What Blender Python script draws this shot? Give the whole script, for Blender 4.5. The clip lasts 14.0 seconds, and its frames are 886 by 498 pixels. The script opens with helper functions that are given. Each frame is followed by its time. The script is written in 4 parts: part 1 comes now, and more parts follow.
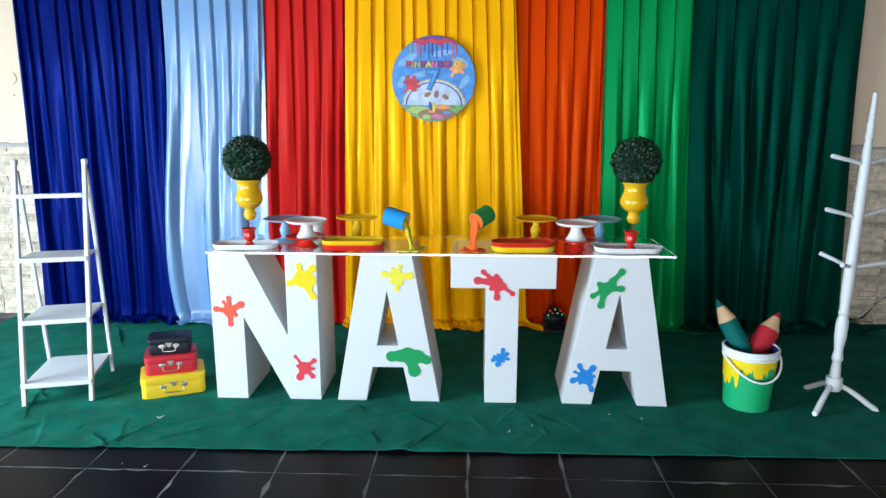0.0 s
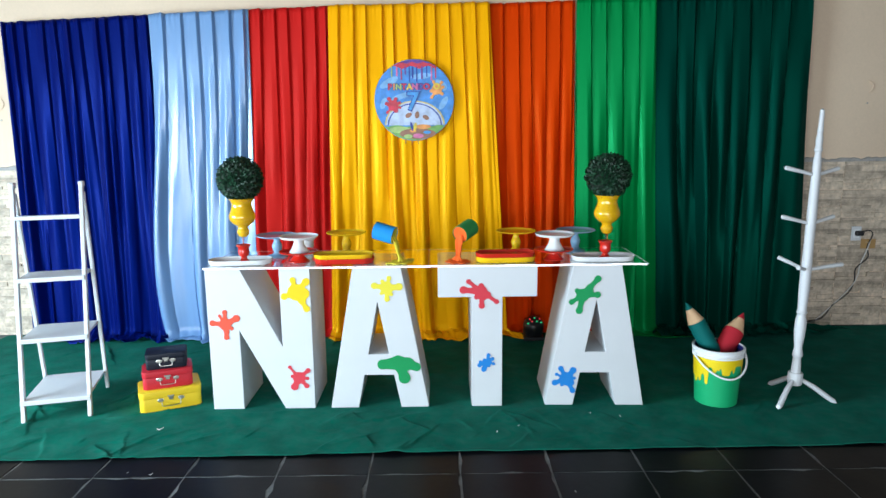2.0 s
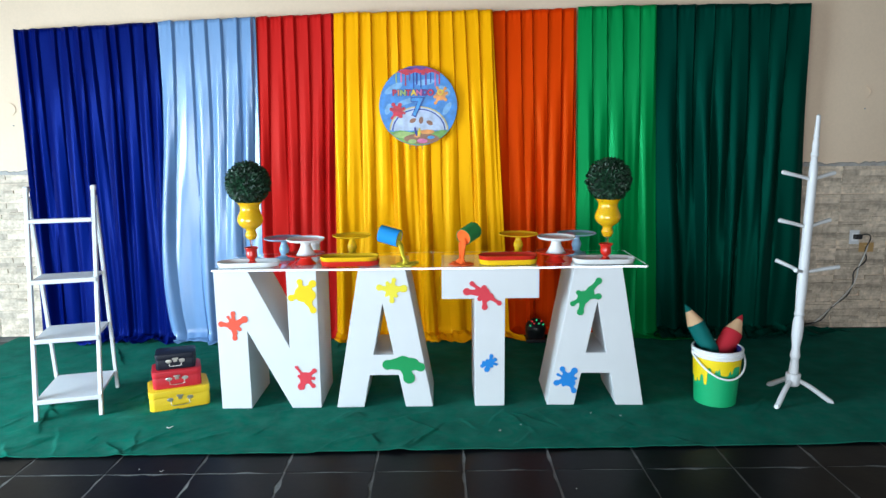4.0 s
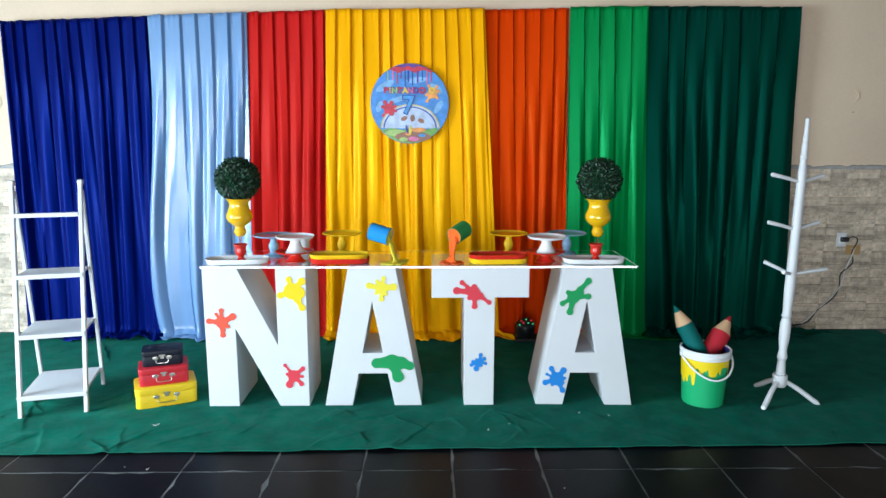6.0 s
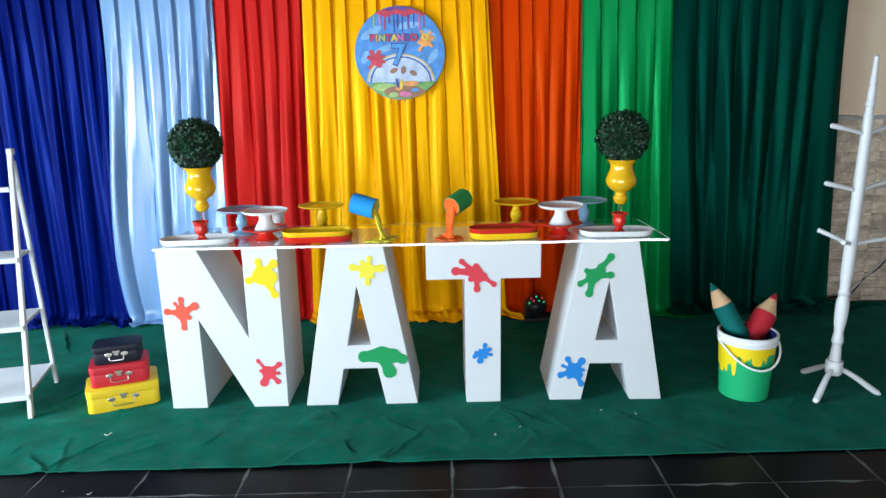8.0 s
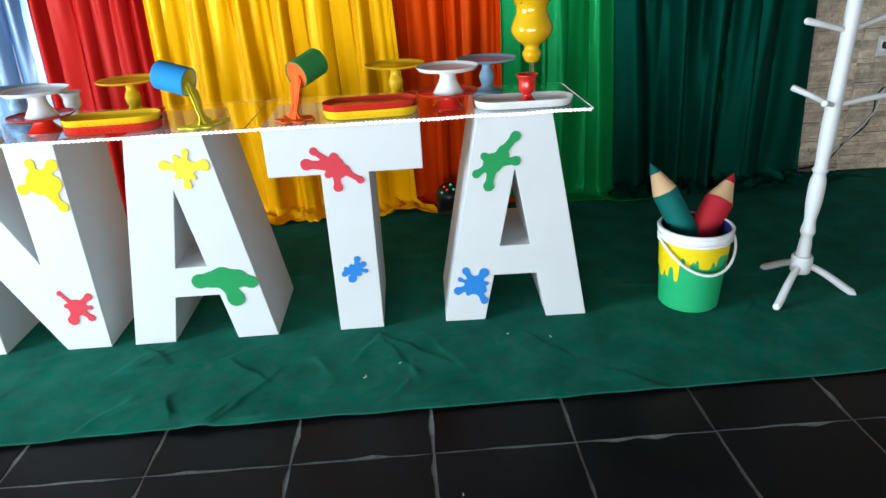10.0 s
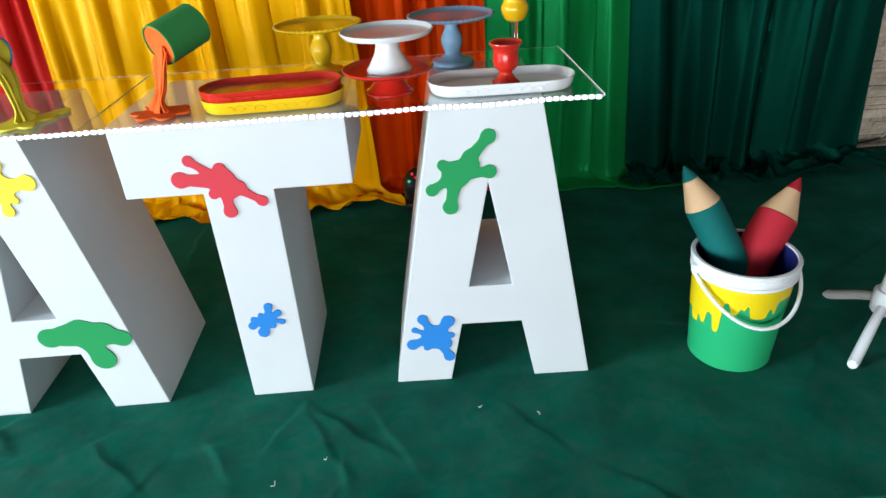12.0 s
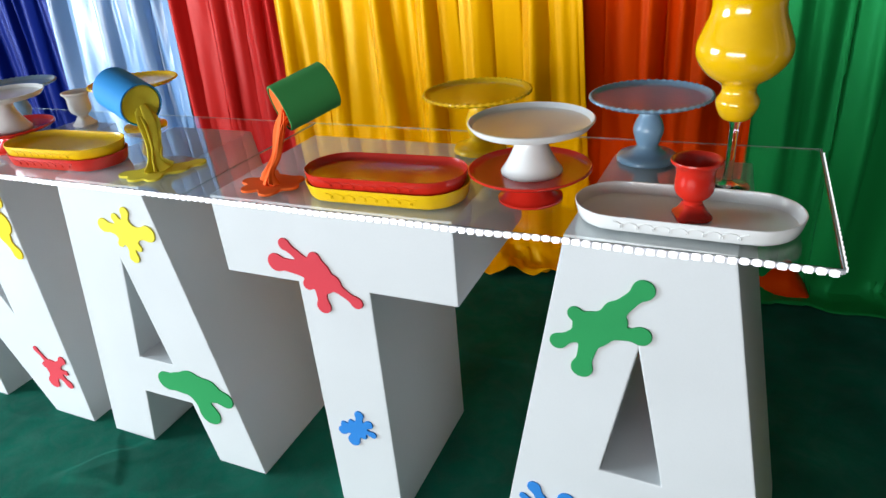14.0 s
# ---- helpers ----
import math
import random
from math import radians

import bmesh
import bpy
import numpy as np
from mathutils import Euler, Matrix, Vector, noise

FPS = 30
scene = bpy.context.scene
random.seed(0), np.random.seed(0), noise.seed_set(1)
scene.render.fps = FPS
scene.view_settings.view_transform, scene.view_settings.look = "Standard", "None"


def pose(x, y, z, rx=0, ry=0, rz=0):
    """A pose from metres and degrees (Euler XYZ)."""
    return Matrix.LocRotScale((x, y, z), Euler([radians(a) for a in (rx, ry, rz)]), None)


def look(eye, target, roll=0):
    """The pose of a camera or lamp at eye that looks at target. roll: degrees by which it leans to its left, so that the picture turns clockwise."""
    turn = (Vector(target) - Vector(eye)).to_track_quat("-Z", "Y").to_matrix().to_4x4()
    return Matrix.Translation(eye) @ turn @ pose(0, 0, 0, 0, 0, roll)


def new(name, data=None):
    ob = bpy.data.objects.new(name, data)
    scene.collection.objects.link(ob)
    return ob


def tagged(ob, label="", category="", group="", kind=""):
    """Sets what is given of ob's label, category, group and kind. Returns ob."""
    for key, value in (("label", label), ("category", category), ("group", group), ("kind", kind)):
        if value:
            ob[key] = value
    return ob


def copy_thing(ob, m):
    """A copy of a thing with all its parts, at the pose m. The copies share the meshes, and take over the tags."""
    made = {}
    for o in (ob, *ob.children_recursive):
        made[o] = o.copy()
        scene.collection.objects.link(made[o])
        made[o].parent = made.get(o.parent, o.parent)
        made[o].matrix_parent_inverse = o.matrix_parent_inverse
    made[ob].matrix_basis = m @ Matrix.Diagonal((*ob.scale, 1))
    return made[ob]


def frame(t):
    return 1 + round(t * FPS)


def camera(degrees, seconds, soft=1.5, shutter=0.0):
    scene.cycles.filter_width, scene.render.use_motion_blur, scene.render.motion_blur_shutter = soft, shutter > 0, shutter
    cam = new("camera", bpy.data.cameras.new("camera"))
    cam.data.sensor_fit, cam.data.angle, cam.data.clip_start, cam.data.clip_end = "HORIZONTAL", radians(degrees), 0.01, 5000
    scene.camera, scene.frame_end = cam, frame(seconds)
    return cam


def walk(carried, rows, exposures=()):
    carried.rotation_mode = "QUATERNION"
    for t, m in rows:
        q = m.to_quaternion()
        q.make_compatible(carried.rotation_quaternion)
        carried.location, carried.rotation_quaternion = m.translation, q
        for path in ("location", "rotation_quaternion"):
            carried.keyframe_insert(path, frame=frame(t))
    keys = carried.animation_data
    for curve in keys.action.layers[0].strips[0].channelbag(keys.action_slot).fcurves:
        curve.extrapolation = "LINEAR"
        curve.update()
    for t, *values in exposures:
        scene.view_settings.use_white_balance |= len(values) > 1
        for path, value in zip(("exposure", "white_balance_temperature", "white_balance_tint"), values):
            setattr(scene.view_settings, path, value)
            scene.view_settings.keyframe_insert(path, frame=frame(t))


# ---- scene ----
cam = camera(67.9, 14.0)
PATH = [
    (0, (0.147, -3.155, 1.446), (0.07, -1.197, 1.047), 0.1),
    (0.5, (0.112, -3.234, 1.457), (0.075, -1.27, 1.083), -0.3),
    (1, (0.097, -3.291, 1.456), (0.102, -1.322, 1.104), -0.4),
    (1.5, (0.085, -3.324, 1.458), (0.1, -1.355, 1.107), -0.0),
    (2, (0.073, -3.348, 1.454), (0.083, -1.378, 1.107), -0.6),
    (2.5, (0.057, -3.372, 1.457), (0.049, -1.401, 1.117), -0.2),
    (3, (0.059, -3.394, 1.452), (0.052, -1.423, 1.112), -0.4),
    (5.5, (0.071, -3.432, 1.463), (0.096, -1.458, 1.143), -0.2),
    (6, (0.062, -3.413, 1.456), (0.096, -1.442, 1.118), 0.1),
    (6.5, (0.087, -3.32, 1.446), (0.121, -1.355, 1.077), -0.1),
    (7, (0.139, -3.202, 1.449), (0.146, -1.238, 1.069), 0.3),
    (7.5, (0.124, -3.062, 1.426), (0.086, -1.108, 1.001), 0.9),
    (8, (0.12, -2.878, 1.413), (0.133, -0.929, 0.964), -1.1),
    (8.5, (0.18, -2.709, 1.385), (0.254, -0.789, 0.829), -2.3),
    (9, (0.307, -2.521, 1.341), (0.384, -0.615, 0.742), -2.8),
    (9.2, (0.376, -2.453, 1.317), (0.443, -0.566, 0.658), -3.3),
    (11.5, (0.669, -1.556, 1.228), (0.753, 0.218, 0.308), -2.5),
    (12, (0.743, -1.412, 1.203), (0.787, 0.334, 0.229), -3.7),
    (12.5, (0.852, -1.282, 1.187), (0.669, 0.458, 0.218), -6.3),
    (13, (0.912, -1.146, 1.18), (0.589, 0.561, 0.19), -6.6),
    (13.5, (0.922, -1.001, 1.204), (0.36, 0.635, 0.2), -6.7),
    (14, (0.996, -0.904, 1.24), (0.224, 0.698, 0.324), -5.1),
]
walk(cam, [(t, look(eye, target, roll)) for t, eye, target, roll in PATH],
     [(0, -0.16, 6280, 10), (7.5, -0.14, 6350, 10), (9.0, -0.06, 6450, 10), (11.5, 0.09, 6600, 11), (13.5, 0.12, 6700, 12), (14.0, 0.0, 6850, 13)])

# ---- world and lights ----
world = bpy.data.worlds.new("world")
scene.world = world
world.use_nodes = True
wn = world.node_tree.nodes
sky = wn.new("ShaderNodeTexSky")
sky.sky_type, sky.sun_disc = "NISHITA", False
sky.sun_elevation, sky.sun_rotation = radians(58), radians(20)
world.node_tree.links.new(sky.outputs[0], wn["Background"].inputs[0])
wn["Background"].inputs[1].default_value = 0.1


def lamp(name, kind, m, energy, colour, **more):
    data = bpy.data.lights.new(name, kind)
    data.energy, data.color = energy, colour
    if kind == "AREA":
        data.shape, data.size, data.size_y = "RECTANGLE", more["size"], more["size_y"]
    else:
        data.angle = radians(more["angle"])
    ob = new(name, data)
    ob.matrix_world = m
    return ob


# sun stands behind the house; added area lamps imitate sky light by the openings
lamp("sun", "SUN", look((2, 6, 10), (0, 0, 0)), 2.5, (1.0, 0.95, 0.87), angle=0.5)
lamp("yard_sky_fill", "AREA", look((-1.00, -5.9, 0.85), (0.10, 0, 0.45)), 335, (0.885, 0.95, 1.0), size=5.2, size_y=1.5)
lamp("side_sky_fill", "AREA", look((-4.65, -1.95, 1.20), (0, -1.2, -1.1)), 480, (0.68, 0.88, 1.0), size=2.2, size_y=1.8)


# ---- materials ----
def mat(name, colour, rough=0.5, metal=0.0, vary=0.08, scale=6.0, bump=0.0, bscale=120.0, coat=0.0, sheen=0.0,
        island=0.0, each=0.0, glass=0.0, glow=0.0, rvary=0.06, spec=0.5):
    m = bpy.data.materials.new(name)
    m.use_nodes = True
    nt = m.node_tree
    n, link = nt.nodes, nt.links.new
    b = n["Principled BSDF"]
    tc = n.new("ShaderNodeTexCoord")
    big = n.new("ShaderNodeTexNoise")
    big.inputs["Scale"].default_value, big.inputs["Detail"].default_value = scale, 5.0
    fine = n.new("ShaderNodeTexNoise")
    fine.inputs["Scale"].default_value, fine.inputs["Detail"].default_value = bscale, 3.0
    link(tc.outputs["Object"], big.inputs["Vector"])
    link(tc.outputs["Object"], fine.inputs["Vector"])
    add = n.new("ShaderNodeMath")
    add.operation = "ADD"
    link(big.outputs["Fac"], add.inputs[0])
    half = n.new("ShaderNodeMath")
    half.operation, half.inputs[1].default_value = "MULTIPLY", 0.5
    link(fine.outputs["Fac"], half.inputs[0])
    link(half.outputs[0], add.inputs[1])
    ramp = n.new("ShaderNodeMapRange")
    ramp.inputs["From Min"].default_value, ramp.inputs["From Max"].default_value = 0.45, 1.05
    ramp.inputs["To Min"].default_value, ramp.inputs["To Max"].default_value = 1.0 - vary, 1.0 + vary
    link(add.outputs[0], ramp.inputs["Value"])
    value = ramp.outputs[0]
    for amount, kind in ((island, "ShaderNodeNewGeometry"), (each, "ShaderNodeObjectInfo")):
        if amount:
            src = n.new(kind)
            mr = n.new("ShaderNodeMapRange")
            mr.inputs["To Min"].default_value, mr.inputs["To Max"].default_value = 1.0 - amount, 1.0 + amount
            link(src.outputs["Random Per Island" if island and kind == "ShaderNodeNewGeometry" else "Random"], mr.inputs["Value"])
            mul = n.new("ShaderNodeMath")
            mul.operation = "MULTIPLY"
            link(value, mul.inputs[0])
            link(mr.outputs[0], mul.inputs[1])
            value = mul.outputs[0]
    hsv = n.new("ShaderNodeHueSaturation")
    hsv.inputs["Color"].default_value = (*colour, 1)
    link(value, hsv.inputs["Value"])
    link(hsv.outputs[0], b.inputs["Base Color"])
    rr = n.new("ShaderNodeMapRange")
    rr.inputs["To Min"].default_value, rr.inputs["To Max"].default_value = max(0.02, rough - rvary), min(1.0, rough + rvary)
    link(big.outputs["Fac"], rr.inputs["Value"])
    link(rr.outputs[0], b.inputs["Roughness"])
    b.inputs["Metallic"].default_value = metal
    b.inputs["Specular IOR Level"].default_value = spec
    b.inputs["Coat Weight"].default_value = coat
    b.inputs["Coat Roughness"].default_value = 0.05
    b.inputs["Sheen Weight"].default_value = sheen
    b.inputs["Sheen Roughness"].default_value = 0.4
    if glass:
        b.inputs["Transmission Weight"].default_value = glass
        b.inputs["IOR"].default_value = 1.47
    if glow:
        link(hsv.outputs[0], b.inputs["Emission Color"])
        b.inputs["Emission Strength"].default_value = glow
    if bump:
        bp = n.new("ShaderNodeBump")
        bp.inputs["Strength"].default_value, bp.inputs["Distance"].default_value = min(1.0, bump), 0.002
        link(fine.outputs["Fac"], bp.inputs["Height"])
        link(bp.outputs[0], b.inputs["Normal"])
    return m


M = {
    "letter": mat("white_lacquered_board", (0.605, 0.617, 0.628), 0.45, vary=0.03, bump=0.12, bscale=260),
    "white": mat("white_painted_wood", (0.63, 0.635, 0.645), 0.42, vary=0.05, bump=0.15, bscale=90),
    "white_china": mat("white_glazed_china", (0.74, 0.74, 0.735), 0.18, vary=0.03, coat=0.12, spec=0.42),
    "red_china": mat("red_glazed_china", (0.58, 0.022, 0.012), 0.17, vary=0.06, coat=0.15, spec=0.45),
    "yellow_china": mat("yellow_glazed_china", (0.82, 0.50, 0.010), 0.18, vary=0.05, coat=0.12, spec=0.42),
    "blue_china": mat("pale_blue_glazed_china", (0.20, 0.34, 0.48), 0.18, vary=0.06, coat=0.12, spec=0.42),
    "vase": mat("yellow_glazed_glass", (0.78, 0.43, 0.004), 0.10, vary=0.03, coat=0.8),
    "glass": mat("clear_glass", (0.96, 0.985, 0.975), 0.02, vary=0.0, glass=1.0, rvary=0.01),
    "glass_edge": mat("greenish_glass_edge", (0.30, 0.40, 0.37), 0.35, vary=0.05, glass=0.4),
    "pearl": mat("lit_white_led", (0.90, 0.92, 1.0), 0.2, vary=0.02, glow=1.2, each=0.06),
    "trim_band": mat("clear_plastic_band", (0.50, 0.51, 0.54), 0.30, vary=0.08),
    "tile": mat("black_slate_tile", (0.0032, 0.0032, 0.0045), 0.40, vary=0.6, scale=4.0, bump=0.22, bscale=30, each=0.5, rvary=0.14, spec=0.13),
    "grout": mat("grey_mortar", (0.15, 0.15, 0.147), 0.85, vary=0.75, scale=2.4, bump=0.5, bscale=80),
    "carpet": mat("green_felt_carpet", (0.0017, 0.104, 0.068), 0.95, vary=0.36, scale=6.5, bump=0.35, bscale=420, spec=0.06, sheen=0.08),
    "wall": mat("beige_wall_paint", (0.73, 0.56, 0.405), 0.80, vary=0.07, scale=1.3, bump=0.25, bscale=70),
    "stone": mat("stacked_stone_strip", (0.50, 0.41, 0.315), 0.72, vary=0.5, scale=14.0, bump=0.8, bscale=60, island=0.20, each=0.08),
    "mortar": mat("rough_cement", (0.36, 0.34, 0.32), 0.9, vary=0.25, scale=18.0, bump=0.8, bscale=60),
    # dark only to keep bounced light off the right side; true paint unknown
    "dim_wall": mat("bounce_cutting_grey", (0.10, 0.095, 0.09), 0.85, vary=0.08),
    "ceiling": mat("bounce_cutting_ceiling", (0.15, 0.14, 0.13), 0.85, vary=0.04),
    "yard": mat("concrete_yard", (0.30, 0.29, 0.27), 0.9, vary=0.2, scale=0.8, bump=0.3),
    "leaf": mat("boxwood_leaf", (0.008, 0.038, 0.017), 0.40, vary=0.25, scale=40, island=0.65, spec=0.32),
    # ball under the leaves, coloured near black as the shade in their gaps
    "leaf_core": mat("shade_dark_core", (0.004, 0.012, 0.006), 0.9, vary=0.2, bump=0.6),
    "black": mat("black_plastic", (0.012, 0.012, 0.014), 0.35, vary=0.1),
    "led_green": mat("lit_green_led", (0.04, 0.75, 0.30), 0.3, vary=0.0, glow=0.45),
    "led_red": mat("lit_red_led", (0.80, 0.05, 0.06), 0.3, vary=0.0, glow=0.45),
    "metal": mat("nickel_fitting", (0.50, 0.47, 0.42), 0.32, metal=1.0, vary=0.1),
    "pot_green": mat("green_pail_wrap", (0.012, 0.36, 0.135), 0.42, vary=0.05),
    "pot_yellow": mat("yellow_drip_wrap", (0.80, 0.58, 0.006), 0.42, vary=0.05),
    "pot_white": mat("white_pail_plastic", (0.78, 0.79, 0.80), 0.38, vary=0.03),
    "pot_blue": mat("dark_blue_pail_inside", (0.010, 0.016, 0.12), 0.45, vary=0.08),
    "foam_green": mat("green_craft_foam", (0.018, 0.27, 0.085), 0.75, vary=0.06, bump=0.1, bscale=300, spec=0.15),
    "foam_teal": mat("teal_green_foam", (0.003, 0.120, 0.110), 0.70, vary=0.07, bump=0.15, bscale=300, spec=0.15),
    "foam_wine": mat("dark_red_foam", (0.42, 0.020, 0.032), 0.75, vary=0.06, bump=0.15, bscale=300, spec=0.15),
    "foam_skin": mat("bare_wood_foam", (0.66, 0.42, 0.24), 0.75, vary=0.06, bump=0.1, bscale=300, spec=0.15),
    "foam_red": mat("red_craft_foam", (0.62, 0.052, 0.070), 0.75, vary=0.05, bump=0.1, bscale=300, spec=0.15),
    "foam_coral": mat("coral_craft_foam", (0.72, 0.095, 0.055), 0.75, vary=0.05, bump=0.1, bscale=300, spec=0.15),
    "foam_yellow": mat("yellow_craft_foam", (0.78, 0.56, 0.020), 0.75, vary=0.05, bump=0.1, bscale=300, spec=0.15),
    "foam_lemon": mat("lemon_craft_foam", (0.76, 0.64, 0.055), 0.70, vary=0.06, bump=0.1, bscale=300, spec=0.15),
    "foam_blue": mat("blue_craft_foam", (0.022, 0.20, 0.56), 0.75, vary=0.05, bump=0.1, bscale=300, spec=0.15),
    "foam_sky": mat("sky_blue_craft_foam", (0.020, 0.24, 0.58), 0.70, vary=0.05, bump=0.1, bscale=300, spec=0.15),
    "foam_orange": mat("orange_craft_foam", (0.80, 0.125, 0.020), 0.72, vary=0.07, bump=0.1, bscale=300, spec=0.15),
    "foam_leaf": mat("leaf_green_craft_foam", (0.035, 0.24, 0.065), 0.72, vary=0.06, bump=0.1, bscale=300, spec=0.15),
    "case_yellow": mat("yellow_case_board", (0.74, 0.50, 0.020), 0.5, vary=0.05, bump=0.15, bscale=200, spec=0.22),
    "case_red": mat("red_case_board", (0.48, 0.020, 0.030), 0.5, vary=0.06, bump=0.15, bscale=200, spec=0.22),
    "case_black": mat("navy_black_case_board", (0.007, 0.009, 0.017), 0.5, vary=0.08, bump=0.15, bscale=200, spec=0.22),
    "lamp_grey": mat("grey_lamp_shell", (0.42, 0.45, 0.47), 0.5, vary=0.04),
    "tape": mat("brown_tape", (0.42, 0.25, 0.09), 0.5, vary=0.12),
    "cord": mat("dark_cord", (0.03, 0.028, 0.026), 0.5, vary=0.1),
    "cord_white": mat("white_cord", (0.60, 0.58, 0.54), 0.5, vary=0.1),
}
# creases pressed into the felt by folding
nt = M["carpet"].node_tree
felt = nt.nodes["Principled BSDF"]
felt.inputs["Sheen Tint"].default_value = (0.10, 0.75, 0.60, 1)
coord = nt.nodes.new("ShaderNodeTexCoord")
turn = nt.nodes.new("ShaderNodeMapping")
turn.inputs["Rotation"].default_value[2], turn.inputs["Scale"].default_value = radians(-38), (0.55, 1.3, 1.0)
fold = nt.nodes.new("ShaderNodeTexNoise")
fold.noise_type = "RIDGED_MULTIFRACTAL"
fold.inputs["Scale"].default_value, fold.inputs["Detail"].default_value, fold.inputs["Distortion"].default_value = 3.3, 4.0, 0.6
fold.inputs["Roughness"].default_value = 0.62
lift = nt.nodes.new("ShaderNodeBump")
lift.inputs["Strength"].default_value, lift.inputs["Distance"].default_value = 0.30, 0.006
# nap brushed lighter in smudges
nap = nt.nodes.new("ShaderNodeTexNoise")
nap.inputs["Scale"].default_value, nap.inputs["Detail"].default_value, nap.inputs["Distortion"].default_value = 11.0, 7.0, 1.6
nap_range = nt.nodes.new("ShaderNodeMapRange")
nap_range.inputs["From Min"].default_value, nap_range.inputs["From Max"].default_value = 0.35, 0.70
nap_range.inputs["To Min"].default_value, nap_range.inputs["To Max"].default_value = 1.0, 0.86
hue = felt.inputs["Base Color"].links[0].from_node
nt.links.new(coord.outputs["Object"], nap.inputs["Vector"])
nt.links.new(nap.outputs["Fac"], nap_range.inputs["Value"])
nt.links.new(nap_range.outputs[0], hue.inputs["Saturation"])
nt.links.new(coord.outputs["Object"], turn.inputs["Vector"])
nt.links.new(turn.outputs[0], fold.inputs["Vector"])
nt.links.new(fold.outputs["Fac"], lift.inputs["Height"])
nt.links.new(felt.inputs["Normal"].links[0].from_socket, lift.inputs["Normal"])
nt.links.new(lift.outputs[0], felt.inputs["Normal"])

CLOTH = {k: mat("cloth_" + k, c, r, vary=0.06, scale=3.0, bump=0.08, bscale=900, spec=sp) for k, c, r, sp in (
    ("navy_blue", (0.0008, 0.0045, 0.080), 0.40, 0.36), ("light_blue", (0.15, 0.275, 0.485), 0.24, 0.8),
    ("red", (0.48, 0.010, 0.009), 0.42, 0.40), ("yellow", (0.86, 0.36, 0.0008), 0.32, 0.75),
    ("orange", (0.61, 0.034, 0.0006), 0.38, 0.50), ("green", (0.002, 0.190, 0.040), 0.36, 0.75),
    ("dark_green", (0.0002, 0.025, 0.017), 0.48, 0.42))}
# thread-coloured gloss, as dyed satin has
for k, tint in (("navy_blue", (0.02, 0.10, 0.9)), ("red", (1.0, 0.12, 0.08)), ("yellow", (1.0, 0.66, 0.02)), ("orange", (1.0, 0.24, 0.02)),
                ("green", (0.06, 0.9, 0.30)), ("dark_green", (0.02, 0.5, 0.32))):
    CLOTH[k].node_tree.nodes["Principled BSDF"].inputs["Specular Tint"].default_value = (*tint, 1)


# ---- building helpers ----
FLAT = set()


def link_mesh(name, bm, material, smooth=True):
    flat = id(bm) in FLAT
    FLAT.discard(id(bm))
    me = bpy.data.meshes.new(name)
    bm.to_mesh(me)
    bm.free()
    me.materials.append(material)
    if smooth:
        me.shade_smooth()
        me.set_sharp_from_angle(angle=radians(15 if flat else 38))
    return new(name, me)


def part(name, bm, material, parent, label="", smooth=True):
    ob = link_mesh(name, bm, material, smooth)
    ob.parent = parent
    if label:
        ob["label"] = label
    return ob


def thing(name, m, label, category, group="", kind=""):
    ob = new(name)
    ob.empty_display_size = 0.05
    ob.matrix_world = m
    return tagged(ob, label, category, group, kind)


def box(size, centre, bevel=0.0, m=None, bm=None):
    bm = bm or bmesh.new()
    made = bmesh.ops.create_cube(bm, size=1.0)["verts"]
    for v in made:
        v.co = Vector((v.co.x * size[0] + centre[0], v.co.y * size[1] + centre[1], v.co.z * size[2] + centre[2]))
    if bevel:
        edges = list({e for v in made for e in v.link_edges})
        made = bmesh.ops.bevel(bm, geom=edges, offset=bevel, segments=2, profile=0.5, affect="EDGES")["verts"]
    if m is not None:
        bmesh.ops.transform(bm, matrix=m, verts=list(set(made)))
    FLAT.add(id(bm))
    return bm


def lathe(profile, seg=40, m=None, bm=None):
    """Turns (radius, height) pairs round z; a radius of 0 closes an end."""
    bm = bm or bmesh.new()
    rings = []
    for r, z in profile:
        if r < 1e-6:
            rings.append([bm.verts.new((0, 0, z))])
        else:
            rings.append([bm.verts.new((r * math.cos(a), r * math.sin(a), z)) for a in (2 * math.pi * i / seg for i in range(seg))])
    for a, b in zip(rings, rings[1:]):
        for i in range(seg):
            j = (i + 1) % seg
            if len(a) == 1 and len(b) > 1:
                bm.faces.new((a[0], b[j], b[i]))
            elif len(b) == 1 and len(a) > 1:
                bm.faces.new((a[i], a[j], b[0]))
            elif len(a) > 1:
                bm.faces.new((a[i], a[j], b[j], b[i]))
    if m is not None:
        bmesh.ops.transform(bm, matrix=m, verts=[v for r in rings for v in r])
    bmesh.ops.recalc_face_normals(bm, faces=bm.faces[:])
    return bm


def curve_round(profile, cuts=3):
    """Smooths an open (radius, height) line by Catmull-Rom."""
    out, p = [], [profile[0], *profile, profile[-1]]
    for i in range(1, len(p) - 2):
        for k in range(cuts):
            t = k / cuts
            out.append(tuple(0.5 * (2 * p[i][c] + (p[i + 1][c] - p[i - 1][c]) * t + (2 * p[i - 1][c] - 5 * p[i][c] + 4 * p[i + 1][c] - p[i + 2][c]) * t * t
                                    + (3 * p[i][c] - p[i - 1][c] - 3 * p[i + 1][c] + p[i + 2][c]) * t ** 3) for c in range(len(p[i]))))
    out.append(tuple(profile[-1]))
    return out


